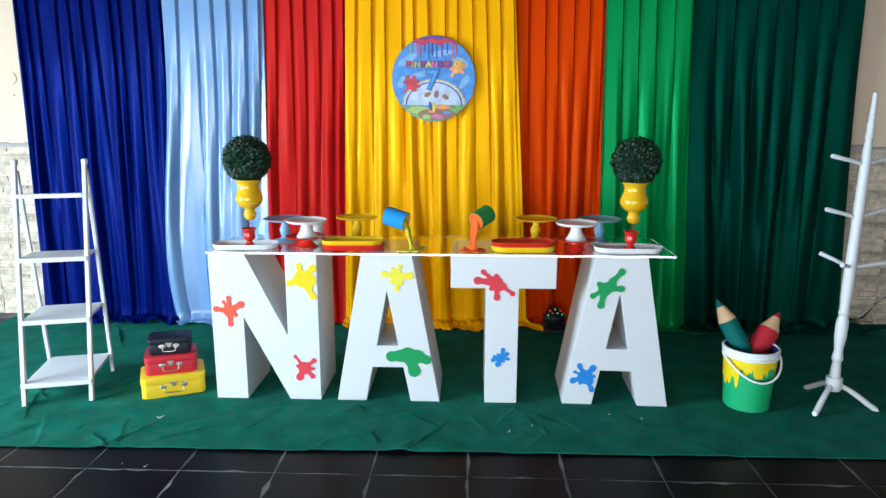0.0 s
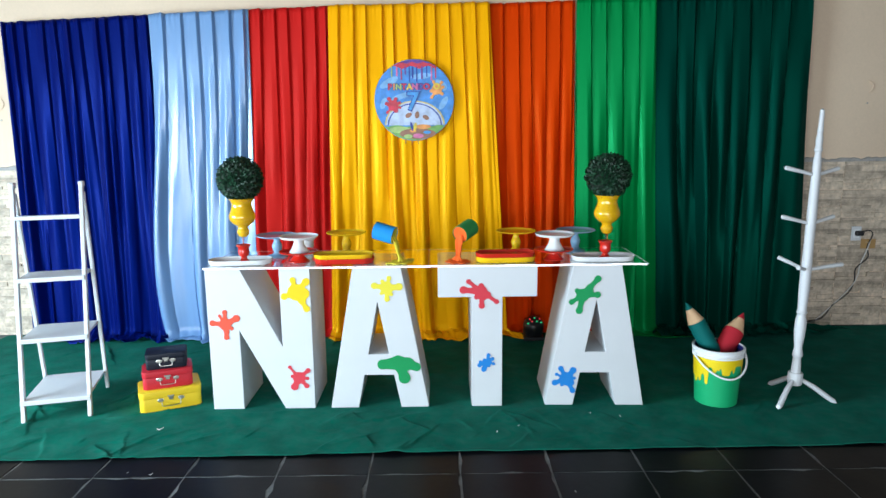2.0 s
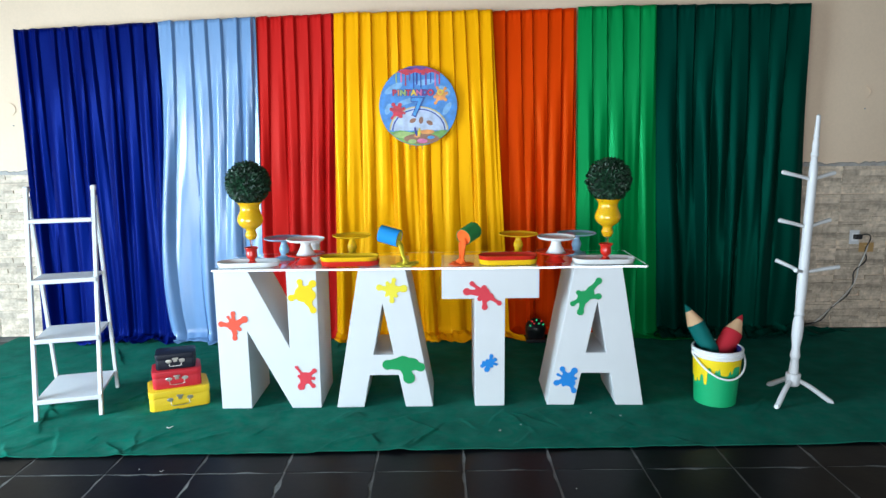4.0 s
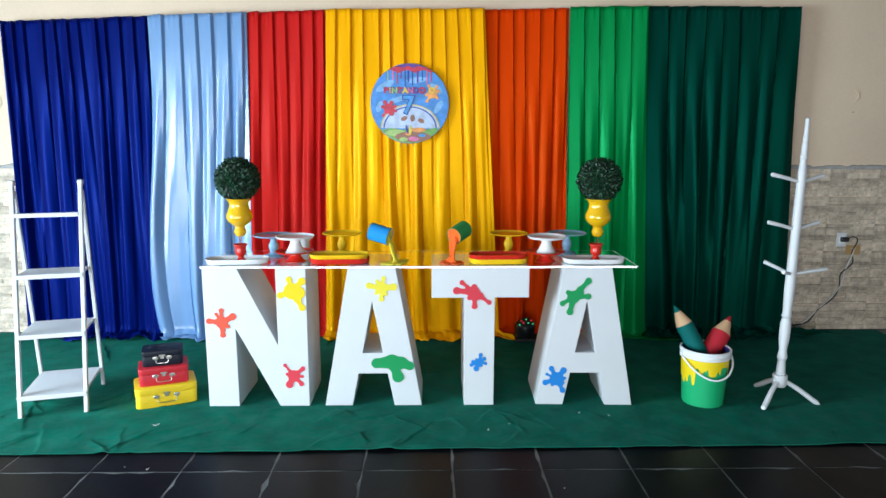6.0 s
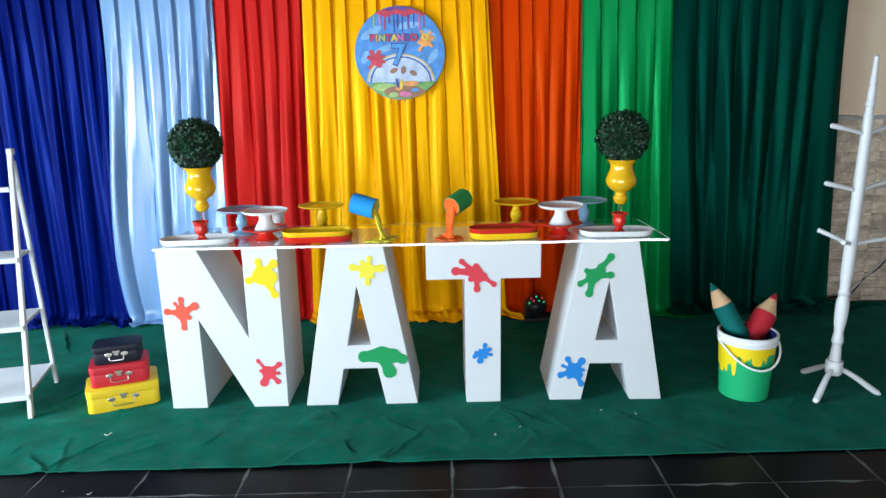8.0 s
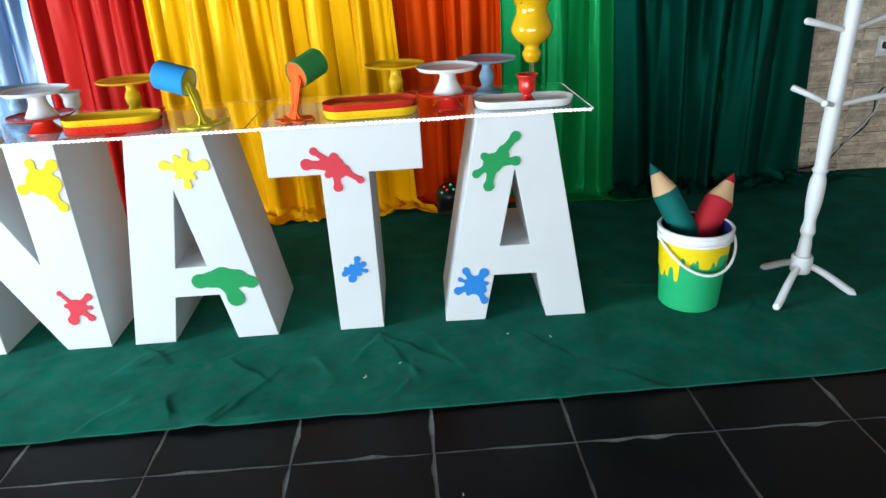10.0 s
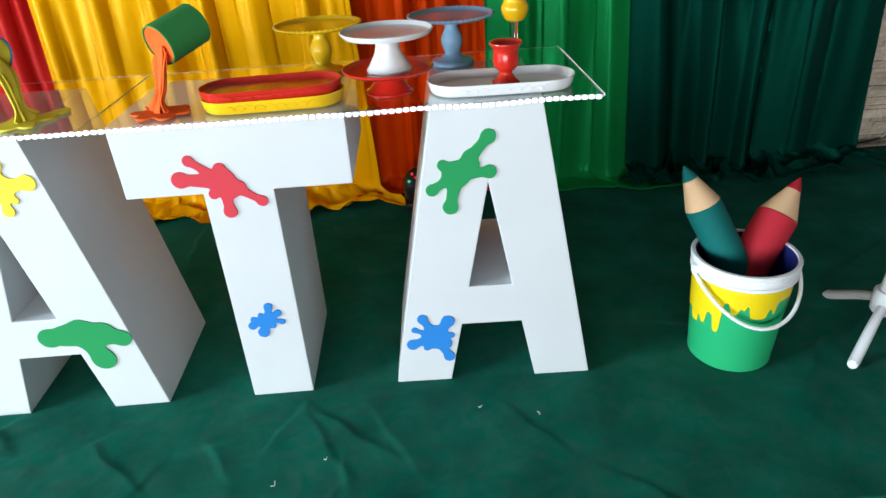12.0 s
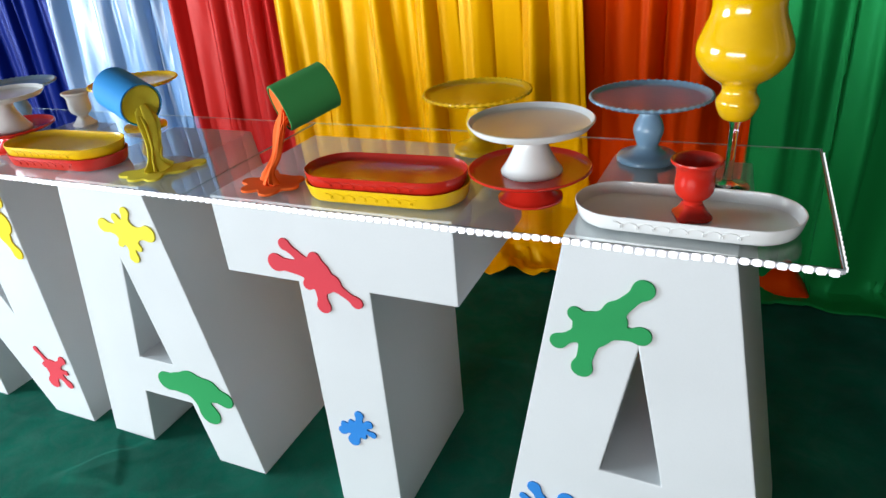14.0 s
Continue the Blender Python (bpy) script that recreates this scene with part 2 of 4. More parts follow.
def tube(points, radius, seg=10, bm=None, closed=False):
    """A round bar along points; radius is a number or one per point."""
    bm = bm or bmesh.new()
    pts = [Vector(p) for p in points]
    rad = [float(r) for r in radius] if isinstance(radius, (list, tuple)) else [radius] * len(pts)
    rings, side = [], None
    for i, p in enumerate(pts):
        if closed:
            way = (pts[(i + 1) % len(pts)] - pts[i - 1]).normalized()
        else:
            way = (pts[min(i + 1, len(pts) - 1)] - pts[max(i - 1, 0)]).normalized()
        side = way.orthogonal().normalized() if side is None else (side - way * side.dot(way)).normalized()
        up = way.cross(side)
        rings.append([bm.verts.new(p + rad[i] * (math.cos(a) * side + math.sin(a) * up)) for a in (2 * math.pi * k / seg for k in range(seg))])
    pairs = list(zip(rings, rings[1:])) + ([(rings[-1], rings[0])] if closed else [])
    for a, b in pairs:
        for k in range(seg):
            bm.faces.new((a[k], a[(k + 1) % seg], b[(k + 1) % seg], b[k]))
    if not closed:
        bm.faces.new(rings[0][::-1])
        bm.faces.new(rings[-1])
    bmesh.ops.recalc_face_normals(bm, faces=bm.faces[:])
    return bm


def bar(a, b, w, d, bevel=0.002, bm=None):
    """A rectangular bar from a to b, w across x and d across the other way."""
    a, b = Vector(a), Vector(b)
    way = (b - a).normalized()
    x = Vector((1, 0, 0))
    x = (x - way * x.dot(way)).normalized() if abs(way.x) < 0.95 else Vector((0, 1, 0))
    y = way.cross(x)
    m = Matrix((x, y, way)).transposed().to_4x4()
    m.translation = (a + b) / 2
    return box((w, d, (b - a).length), (0, 0, 0), bevel, m, bm)


def slab(polys, thick, bevel=0.0, points=None):
    """Upright plate: polygons in (x, z), front face on y = 0, thick metres deep to +y. With points, polys are index loops into them."""
    bm = bmesh.new()
    if points is None:
        points = [p for poly in polys for p in poly]
        loops, k = [], 0
        for poly in polys:
            loops.append(list(range(k, k + len(poly))))
            k += len(poly)
    else:
        loops = polys
    vs = [bm.verts.new((x, 0, z)) for x, z in points]
    faces = [bm.faces.new([vs[i] for i in lp]) for lp in loops]
    ext = bmesh.ops.extrude_face_region(bm, geom=faces)
    bmesh.ops.translate(bm, vec=(0, thick, 0), verts=[v for v in ext["geom"] if isinstance(v, bmesh.types.BMVert)])
    bmesh.ops.recalc_face_normals(bm, faces=bm.faces[:])
    if bevel:
        edges = [e for e in bm.edges if len(e.link_faces) == 2 and e.calc_face_angle(0) > 0.4]
        bmesh.ops.bevel(bm, geom=edges, offset=bevel, segments=2, profile=0.6, affect="EDGES")
    FLAT.add(id(bm))
    return bm


def blob_outline(arms, body, blend=0.0065, right=None, step=0.0035):
    """Outline in (x, z) of a paint splash: a round body and arms, each with a round end, melted together."""
    reach = max(math.hypot(x, z) + r for x, z, r in arms) + 0.02
    n = int(2 * reach / step) + 2
    xs = np.linspace(-reach, reach, n)
    X, Z = np.meshgrid(xs, xs, indexing="ij")
    f = np.exp(-(np.hypot(X, Z) - body) / blend * 2)
    for ax, az, r in arms:
        f += np.exp(-(np.hypot(X - ax, Z - az) - r) / blend * 2)
        t = np.clip((X * ax + Z * az) / (ax * ax + az * az), 0, 1)
        f += np.exp(-(np.hypot(X - t * ax, Z - t * az) - r * (1.02 - 0.42 * t)) / blend * 2)
    d = -np.log(f) * blend / 2
    if right is not None:
        d = np.maximum(d, X - right)
    points, nxt = {}, {}
    for i in range(n - 1):
        for j in range(n - 1):
            corner = [(i, j), (i + 1, j), (i + 1, j + 1), (i, j + 1)]
            inside = [d[c] < 0 for c in corner]
            if all(inside) or not any(inside):
                continue
            outs, ins = [], []
            for k in range(4):
                a, b = corner[k], corner[(k + 1) % 4]
                if inside[k] != inside[(k + 1) % 4]:
                    key = (min(a, b), max(a, b))
                    s = d[a] / (d[a] - d[b])
                    points[key] = (xs[a[0]] + s * (xs[b[0]] - xs[a[0]]), xs[a[1]] + s * (xs[b[1]] - xs[a[1]]))
                    (outs if inside[k] else ins).append(key)
            for a, b in zip(outs, ins):
                nxt[a] = b
    best = []
    todo = set(nxt)
    while todo:
        start = key = next(iter(sorted(todo)))
        loop = []
        while key in todo:
            todo.discard(key)
            loop.append(points[key])
            key = nxt[key]
        if len(loop) > len(best):
            best = loop
    return best[::2]


def ribbon(points, widths, thick, across, turned=0.0, seg=12, cuts=5):
    """A soft flat strip along points: half widths at each, thick at its middle, lying along across and twisted by turned."""
    rows = curve_round([(*p, w) for p, w in zip(points, widths)], cuts)
    bm = bmesh.new()
    rings = []
    for i, row in enumerate(rows):
        p, q, o = Vector(row[:3]), Vector(rows[min(i + 1, len(rows) - 1)][:3]), Vector(rows[max(i - 1, 0)][:3])
        way = (q - o).normalized()
        side = (across - way * across.dot(way)).normalized()
        side.rotate(Matrix.Rotation(turned * math.sin(2.2 * i / len(rows)), 3, way))
        up = way.cross(side)
        rings.append([bm.verts.new(p + side * row[3] * math.cos(a) + up * (thick * math.sin(a) + 0.10 * row[3] * math.cos(2 * a))) for a in (2 * math.pi * k / seg for k in range(seg))])
    for a, b in zip(rings, rings[1:]):
        for k in range(seg):
            bm.faces.new((a[k], a[(k + 1) % seg], b[(k + 1) % seg], b[k]))
    bm.faces.new(rings[0][::-1])
    bm.faces.new(rings[-1])
    bmesh.ops.recalc_face_normals(bm, faces=bm.faces[:])
    return bm


def smooth_bar(points, radius, seg=10, bm=None, cuts=4):
    return tube([Vector(p) for p in curve_round([tuple(p) for p in points], cuts)], radius, seg, bm)


# ---- the room ----
WALL_Y = 1.42


def structure(name, bm, material, label, category, smooth=False):
    return tagged(link_mesh(name, bm, material, smooth), label, category, kind="structure")


structure("ground", box((120, 120, 0.1), (0, 0, -0.16)), M["yard"], "bare concrete yard outside the porch", "ground")
floor_base = structure("floor", box((10.0, 8.0, 0.10), (0.0, -2.5, -0.0585)), M["grout"], "black slate tile floor with grey mortar joints", "floor")
wall_back = structure("wall_back", box((10.0, 0.15, 2.95), (0, WALL_Y + 0.075, 1.475)), M["wall"], "beige painted wall with a stacked-stone tile dado", "wall")
# unseen wall, added dark so right-facing sides stay in shade
structure("wall_right", box((0.15, 8.0, 2.95), (5.02, -2.46, 1.475)), M["dim_wall"], "unseen side wall, made dark grey to cut bounced light", "wall")
left = bmesh.new()
for y0, y1, z0, z1 in ((0.75, 1.46, 0, 2.95), (-6.4, -3.2, 0, 2.95), (-3.2, 0.75, 2.65, 2.95)):
    box((0.15, y1 - y0, z1 - z0), (-4.8, (y0 + y1) / 2, (z0 + z1) / 2), bm=left)
structure("wall_left", left, M["wall"], "beige side wall with a wide open doorway", "wall")
# unseen wall behind the camera, dark and closed on the right to limit light
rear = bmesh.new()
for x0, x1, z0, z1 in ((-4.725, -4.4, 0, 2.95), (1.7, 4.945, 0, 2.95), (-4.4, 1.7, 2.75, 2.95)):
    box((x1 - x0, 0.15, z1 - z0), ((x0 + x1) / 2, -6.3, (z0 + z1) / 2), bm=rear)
structure("wall_rear", rear, M["dim_wall"], "unseen wall with a wide open front, made dark grey to cut bounced light", "wall")
# unseen ceiling, its colour lowered to weaken bounce onto the curtains
structure("ceiling", box((10.2, 8.2, 0.12), (0, -2.5, 3.012)), M["ceiling"], "unseen plain ceiling, made dull to cut bounced light", "ceiling")

# irregular cement lip over the stone dado
lip = bmesh.new()
prev = None
for i in range(501):
    x = -4.7 + i * 0.0194
    h = 1.250 + 0.030 * noise.noise((x * 5, 3, 0)) + 0.018 * noise.noise((x * 21, 7, 0))
    ring = [lip.verts.new(c) for c in ((x, WALL_Y - 0.010, 1.222), (x, WALL_Y - 0.010 + 0.003 * noise.noise((x * 30, 1, 0)), h - 0.006), (x, WALL_Y - 0.002, h), (x, WALL_Y + 0.02, h))]
    if prev:
        for a in range(3):
            lip.faces.new((prev[a], ring[a], ring[a + 1], prev[a + 1]))
    prev = ring
structure("trim", lip, M["mortar"], "rough grey cement edge above the stone tiles", "trim", True)


# ---- the carpet ----
def carpet_relief(X, Y):
    """Height of the felt: straight pressed creases with one steep side, short crumples and slow swells."""
    rng = random.Random(12)
    H = np.zeros_like(X)
    for k in range(230):
        small = k >= 115
        x0 = rng.uniform(-3.1, 1.2) if rng.random() < 0.72 else rng.uniform(0.6, 3.3)
        y0 = rng.uniform(-0.52, 0.25) if rng.random() < 0.8 else rng.uniform(0.2, 1.2)
        a = radians(rng.choice((rng.gauss(33, 9), rng.gauss(38, 14), rng.gauss(58, 10), rng.gauss(8, 12), rng.gauss(115, 16))))
        ln = rng.uniform(0.05, 0.16) if small else rng.uniform(0.16, 0.55)
        tall = rng.uniform(0.0016, 0.0042) if small else rng.uniform(0.0040, 0.0100)
        tall *= min(1.0, max(0.35, 1.0 - (x0 + 0.5) * 0.55))
        wide, steep = (rng.uniform(0.012, 0.035), 0.006) if small else (rng.uniform(0.020, 0.070), 0.009)
        bend, side = rng.uniform(-0.12, 0.12), rng.choice((-1, 1, 1))
        ca, sa = math.cos(a), math.sin(a)
        s = (X - x0) * ca + (Y - y0) * sa
        d = side * (-(X - x0) * sa + (Y - y0) * ca - bend * s * s / ln - 0.004 * np.sin(s * 41 + k))
        t = np.clip(1 - (2 * s / ln) ** 2, 0, 1)
        H += tall * t * np.where(d > 0, np.exp(-d / wide), np.exp(-(d / steep) ** 2))
    for k, (fx, fy, tall) in enumerate(((2.1, 2.9, 0.0035), (5.3, 6.1, 0.0014), (9.7, 12.3, 0.0007))):
        H += tall * (np.sin(X * fx + 1.3 * np.sin(Y * fy * 0.7 + k)) * np.sin(Y * fy + 1.1 * np.sin(X * fx * 0.6 + 2.0 * k)) + 1) * 0.5
    quiet = np.clip(np.maximum((np.abs(Y - 0.19) - 0.17) * 8, (np.abs(X) - 1.2) * 5), 0.12, 1.0)
    return 0.001 + H * quiet


rug = bmesh.new()
NX, NY = 1000, 290
xs = np.linspace(-3.15, 3.45, NX + 1)
front = np.array([-0.515 + 0.013 * x + 0.010 * noise.noise((x * 2.1, 0, 5)) + 0.004 * noise.noise((x * 9, 2, 5)) for x in xs])
curl = np.array([max(0.0, noise.noise((x * 3.1, 4, 7))) * 0.010 for x in xs])
down = np.linspace(0, 1, NY + 1)[:, None]
Y = front[None, :] + (1.385 - front[None, :]) * down
X = np.broadcast_to(xs[None, :], Y.shape) + 0.006 * np.sin(Y * 5.1)
Z = carpet_relief(X, Y) + np.clip(1 - (Y - front[None, :]) / 0.07, 0, 1) * curl[None, :]
grid = [[rug.verts.new((X[j, i], Y[j, i], Z[j, i])) for i in range(NX + 1)] for j in range(NY + 1)]
for j in range(NY):
    for i in range(NX):
        rug.faces.new((grid[j][i], grid[j][i + 1], grid[j + 1][i + 1], grid[j + 1][i]))
carpet = tagged(link_mesh("carpet", rug, M["carpet"]), "green felt carpet with creases, laid over the slate floor", "carpet")
sol = carpet.modifiers.new("thickness", "SOLIDIFY")
sol.thickness, sol.offset = 0.004, -1


# ---- the curtains ----
def curtain(name, label, cloth, top, bottom, heights, folds, seed, trail=0.13, back=1.335, swell=0.052, flare=0.0, ruffle=1.0, bulge=0.0, lean=0.0, pleat=0.040):
    """One hanging width of cloth: x range at top and bottom, heights of its two upper corners."""
    bm = bmesh.new()
    nu, nv = folds * 26, 76
    rows = []
    for j in range(nv + 1):
        v = j / nv
        row = []
        for i in range(nu + 1):
            u = i / nu
            h = heights[0] + (heights[1] - heights[0]) * u
            drop = v * (h + trail * (1 - lean * (1 - u) ** 1.5) * (0.8 + 0.35 * noise.noise((u * folds * 0.35, seed, 3))))
            wander = 0.95 * v * noise.noise((u * folds * 0.40, v * 1.1, seed)) + 0.34 * noise.noise((u * folds * 0.8, 5.1, seed))
            ph = u * folds + wander
            k = math.floor(ph)
            fr = (ph - k) ** (1.0 + 0.5 * noise.noise((k * 2.3, seed, 1.5)))
            ridge = (0.5 - 0.5 * math.cos(2 * math.pi * fr)) ** 0.8
            deep = max(0.25, 0.85 + 1.1 * noise.noise((k * 1.7, seed + 4, v * 0.8)))
            open_out = 0.42 + 0.58 * min(1, v * 1.9)
            step = ((fr / 0.90) ** 1.5 if fr < 0.90 else ((1 - fr) / 0.10) ** 0.8) - 0.4
            mix = min(1.0, v * 1.7)
            mix = 0.93 * mix * mix * (3 - 2 * mix)
            wide = 0.5 - 0.5 * math.cos(2 * math.pi * (ph * 0.5 + 0.27 + 0.25 * noise.noise((ph * 0.21, seed, 17))))
            ridge = ridge + (wide * 1.25 - ridge) * min(1.0, max(0.0, v * 1.8 - 0.35)) * min(1.0, 0.55 + 1.1 * abs(noise.noise((ph * 0.3, seed, 12))))
            y = back - (1 - mix) * (0.021 + pleat * v) * (0.6 + 0.4 * deep) * step - mix * swell * open_out * deep * (ridge - 0.5)
            y -= 0.005 * max(0.0, 1 - v * 18) * noise.noise((u * folds * 5.5, v * 9, seed + 3))
            y -= 0.009 * v * math.sin(2 * math.pi * (ph * 2 + 0.3 * k)) * max(0, noise.noise((k * 3.1, seed, v * 1.5))) + 0.016 * v * noise.noise((u * folds * 1.6, v * 3.0, seed + 8)) + 0.045 * v * v
            x = (top[0] + (top[1] - top[0]) * u) * (1 - v) + (bottom[0] + (bottom[1] - bottom[0]) * u) * v
            x -= bulge * (1 - u) * v ** 3 * (1 - v) * 9.5
            z = h - drop
            if v == 0:
                z += 0.005 * noise.noise((u * folds * 0.9, seed, 9)) + 0.004 * noise.noise((u * folds * 3.3, seed, 10))
            if z < 0.045:
                over = 0.045 - z
                y -= over * (0.62 + 0.16 * noise.noise((x * 5, 1, seed)))
                z = 0.016 + 0.029 * math.exp(-over * 45) + ruffle * (0.014 * (1 - 2.6 * abs(noise.noise((x * 6, over * 9, seed)))) + 0.008 * noise.noise((x * 27, over * 22, seed + 2)))
                x += 0.016 * noise.noise((x * 6, over * 10, seed + 6)) + flare * u ** 4 * over / trail
            row.append(bm.verts.new((x, min(y, WALL_Y - 0.012), max(z, 0.010))))
        rows.append(row)
    for a, b in zip(rows, rows[1:]):
        for i in range(nu):
            bm.faces.new((a[i], b[i], b[i + 1], a[i + 1]))
    ob = tagged(link_mesh(name, bm, CLOTH[cloth]), label, "curtain", "coloured curtains along the wall")
    s = ob.modifiers.new("thickness", "SOLIDIFY")
    s.thickness, s.offset = 0.002, 0
    return ob


curtain("curtain", "navy blue cloth curtain in pleats, hem on the carpet", "navy_blue", (-2.885, -1.882), (-2.91, -1.86), (2.226, 2.266), 11, 1.3, 0.24, 1.335, 0.060, 0.0, 2.4)
curtain("curtain", "shiny light blue satin curtain in loose folds", "light_blue", (-1.882, -1.207), (-1.885, -1.25), (2.266, 2.292), 6, 2.9, 0.17, 1.318, 0.072, 0.0, 1.0, 0.075)
curtain("curtain", "red cloth curtain hanging in even pleats", "red", (-1.207, -0.663), (-1.25, -0.70), (2.292, 2.311), 6, 3.1)
curtain("curtain", "bright yellow cloth curtain, hem pooled on the carpet", "yellow", (-0.663, 0.428), (-0.72, 0.57), (2.311, 2.321), 12, 4.7, 0.22, 1.308, 0.050, 0.15, 2.2)
orange_curtain = curtain("curtain", "orange cloth curtain hanging in pleats", "orange", (0.428, 1.018), (0.46, 1.05), (2.321, 2.336), 6, 5.2, 0.17, 1.362, 0.046, 0.08, 1.6)
curtain("curtain", "green cloth curtain hanging in pleats", "green", (1.018, 1.556), (1.04, 1.645), (2.336, 2.343), 5, 6.6, 0.19, 1.305, 0.044, 0.20, 0.25, 0.0, 0.8, 0.032)
curtain("curtain", "dark green cloth curtain, long hem bunched on the carpet", "dark_green", (1.552, 2.629), (1.60, 2.69), (2.343, 2.345), 8, 7.4, 0.26, 1.325, 0.135, 0.42, 3.6, 0.0, 0.0, 0.06)

corner = bmesh.new()
rows = []
for j in range(11):
    v = j / 10
    rows.append([])
    for i in range(25):
        u = i / 12 - 1
        tall = 0.105 * (1 - 0.80 * max(0.0, u) ** 2.5) * (1 + 0.22 * noise.noise((u * 2.2, v, 4.4)))
        rows[-1].append(corner.verts.new((1.185 + 0.100 * u - 0.012 * v * u, 1.205 + 0.055 * v * v + 0.018 * abs(u - 0.35), 0.010 + tall * v ** 0.7)))
for a, b in zip(rows, rows[1:]):
    for i in range(24):
        corner.faces.new((a[i], a[i + 1], b[i + 1], b[i]))
part("hem_corner", corner, CLOTH["orange"], orange_curtain, "loose folded corner of the hem").modifiers.new("thickness", "SOLIDIFY").thickness = 0.003


# ---- letter pedestals under the glass ----
DEPTH, TALL = 0.377, 0.77
N_PTS = [(0, 0), (0.164, 0), (0.163, 0.437), (0.385, 0), (0.545, 0), (0.545, TALL), (0.385, TALL), (0.385, 0.347), (0.180, TALL), (0, TALL)]
N_FACES = [(0, 1, 2, 9), (2, 8, 9), (2, 3, 7, 8), (3, 4, 5, 6, 7)]
A_PTS = [(0, 0), (0.149, 0), (0.185, 0.183), (0.342, 0.183), (0.378, 0), (0.527, 0), (0.389, TALL), (0.138, TALL), (0.208, 0.298), (0.318, 0.298), (0.263, 0.582)]
A_FACES = [(0, 1, 2, 8, 10, 7), (2, 3, 9, 8), (3, 4, 5, 6, 10, 9), (7, 10, 6)]
T_PTS = [(0.176, 0), (0.338, 0), (0.338, 0.605), (0.520, 0.605), (0.520, TALL), (0, TALL), (0, 0.605), (0.176, 0.605)]
T_FACES = [(0, 1, 2, 7), (7, 2, 3, 4, 5, 6)]


def letter(x, pts, faces, label, splashes, yaw=0.0):
    mid = pts[4][0] / 2
    ob = thing("letter_pedestal", pose(x + mid, 0, 0.002, 0, 0, yaw) @ pose(-mid, 0, 0), label, "letter pedestal", "letter pedestals under the table glass")
    part("block", slab(faces, DEPTH, 0.003, pts), M["letter"], ob)
    for sx, sz, colour, body, arms, cut in splashes:
        k = 0.001
        loop = blob_outline([(a * k, b * k, r * k) for a, b, r in arms], body * k, 0.0040 if body < 20 else 0.012 if arms[0][2] > 25 else 0.0052, right=cut, step=0.0024)
        sp = part("paint_splash", slab([loop], 0.0035, 0.0012), M[colour], ob, colour.replace("foam_", "") + " craft foam paint splash")
        sp.location = (sx, -0.0037, sz)
    return ob


letter(-1.150, N_PTS, N_FACES, "white letter-shaped pedestal with coral, yellow and red splashes", [
    (0.090, 0.472, "foam_coral", 31, [(2, 66, 13), (61, 33, 19), (-65, 8, 16), (4, -70, 14), (33, -22, 10), (-26, 47, 8), (8, -41, 11)], None),
    (0.470, 0.642, "foam_yellow", 44, [(-14, 65, 16), (55, 55, 20), (-62, -22, 18), (52, -90, 18), (38, -8, 32), (30, -45, 20)], 0.074),
    (0.464, 0.173, "foam_red", 32, [(-46, 60, 9), (50, 40, 13), (-25, -50, 20), (40, -46, 13), (46, -4, 8), (-35, 9, 8)], 0.079)])
letter(-0.520, A_PTS, A_FACES, "white letter-shaped pedestal with yellow and green splashes", [
    (0.314, 0.659, "foam_lemon", 33, [(13, 53, 12), (-65, 13, 17), (64, 6, 20), (0, -60, 14), (-22, 36, 10), (23, -34, 9), (-29, -29, 8)], None),
    (0.366, 0.251, "foam_green", 30, [(-84, -9, 27), (-41, -6, 29), (52, -6, 33), (96, -25, 23), (32, -86, 31)], None)])
letter(0.061, T_PTS, T_FACES, "white letter-shaped pedestal with red and blue splashes", [
    (0.227, 0.634, "foam_red", 31, [(-66, 54, 13), (-94, 10, 20), (-1, 31, 14), (33, -17, 17), (-26, -30, 12), (2, -76, 16), (80, -55, 13), (14, -26, 18)], None),
    (0.259, 0.248, "foam_blue", 15, [(-43, -17, 11), (-18, -39, 15), (6, 38, 11), (34, -10, 8), (27, 17, 10), (-18, 14, 6), (-37, 2, 8), (10, -21, 7)], None)])
letter(0.631, A_PTS, A_FACES, "white letter-shaped pedestal with green and blue splashes", [
    (0.189, 0.608, "foam_green", 34, [(76, 88, 18), (33, 42, 17), (77, 3, 17), (-58, -36, 15), (-17, -82, 19), (-30, 25, 13), (45, 24, 10)], None),
    (0.113, 0.148, "foam_blue", 37, [(-31, 59, 14), (35, 48, 18), (-62, -21, 16), (34, -66, 15), (-54, 26, 8), (29, -22, 14), (-24, -33, 9), (44, 4, 7)], None)], -1.8)

# ---- glass top with its crystal trim ----
GX0, GX1, GY0, GY1, GZ0, GZ1 = -1.146, 1.146, -0.022, 0.458, 0.7745, 0.7825
top = thing("glass_tabletop", pose(0, 0, GZ0), "clear glass table top of two sheets edged with white leds", "table top")
for a, b in ((GX0, 0.013), (0.0145, GX1)):
    sheet = part("glass_sheet", box((b - a, GY1 - GY0, GZ1 - GZ0), ((a + b) / 2, (GY0 + GY1) / 2, (GZ1 - GZ0) / 2), 0.001), M["glass"], top)
    sheet.visible_shadow = False
    sheet.data.materials.append(M["glass_edge"])
    for f in sheet.data.polygons:
        f.material_index = 1 if abs(f.normal.z) < 0.5 else 0
band = box((GX1 - GX0, 0.003, 0.007), ((GX0 + GX1) / 2, GY0 - 0.002, 0.004))
box((0.003, GY1 - GY0, 0.007), (GX1 + 0.002, (GY0 + GY1) / 2, 0.004), bm=band)
strip = part("trim_strip", band, M["trim_band"], top, "string of lit white leds along the glass edge")
bead = bmesh.new()
bmesh.ops.create_icosphere(bead, subdivisions=1, radius=1.0)
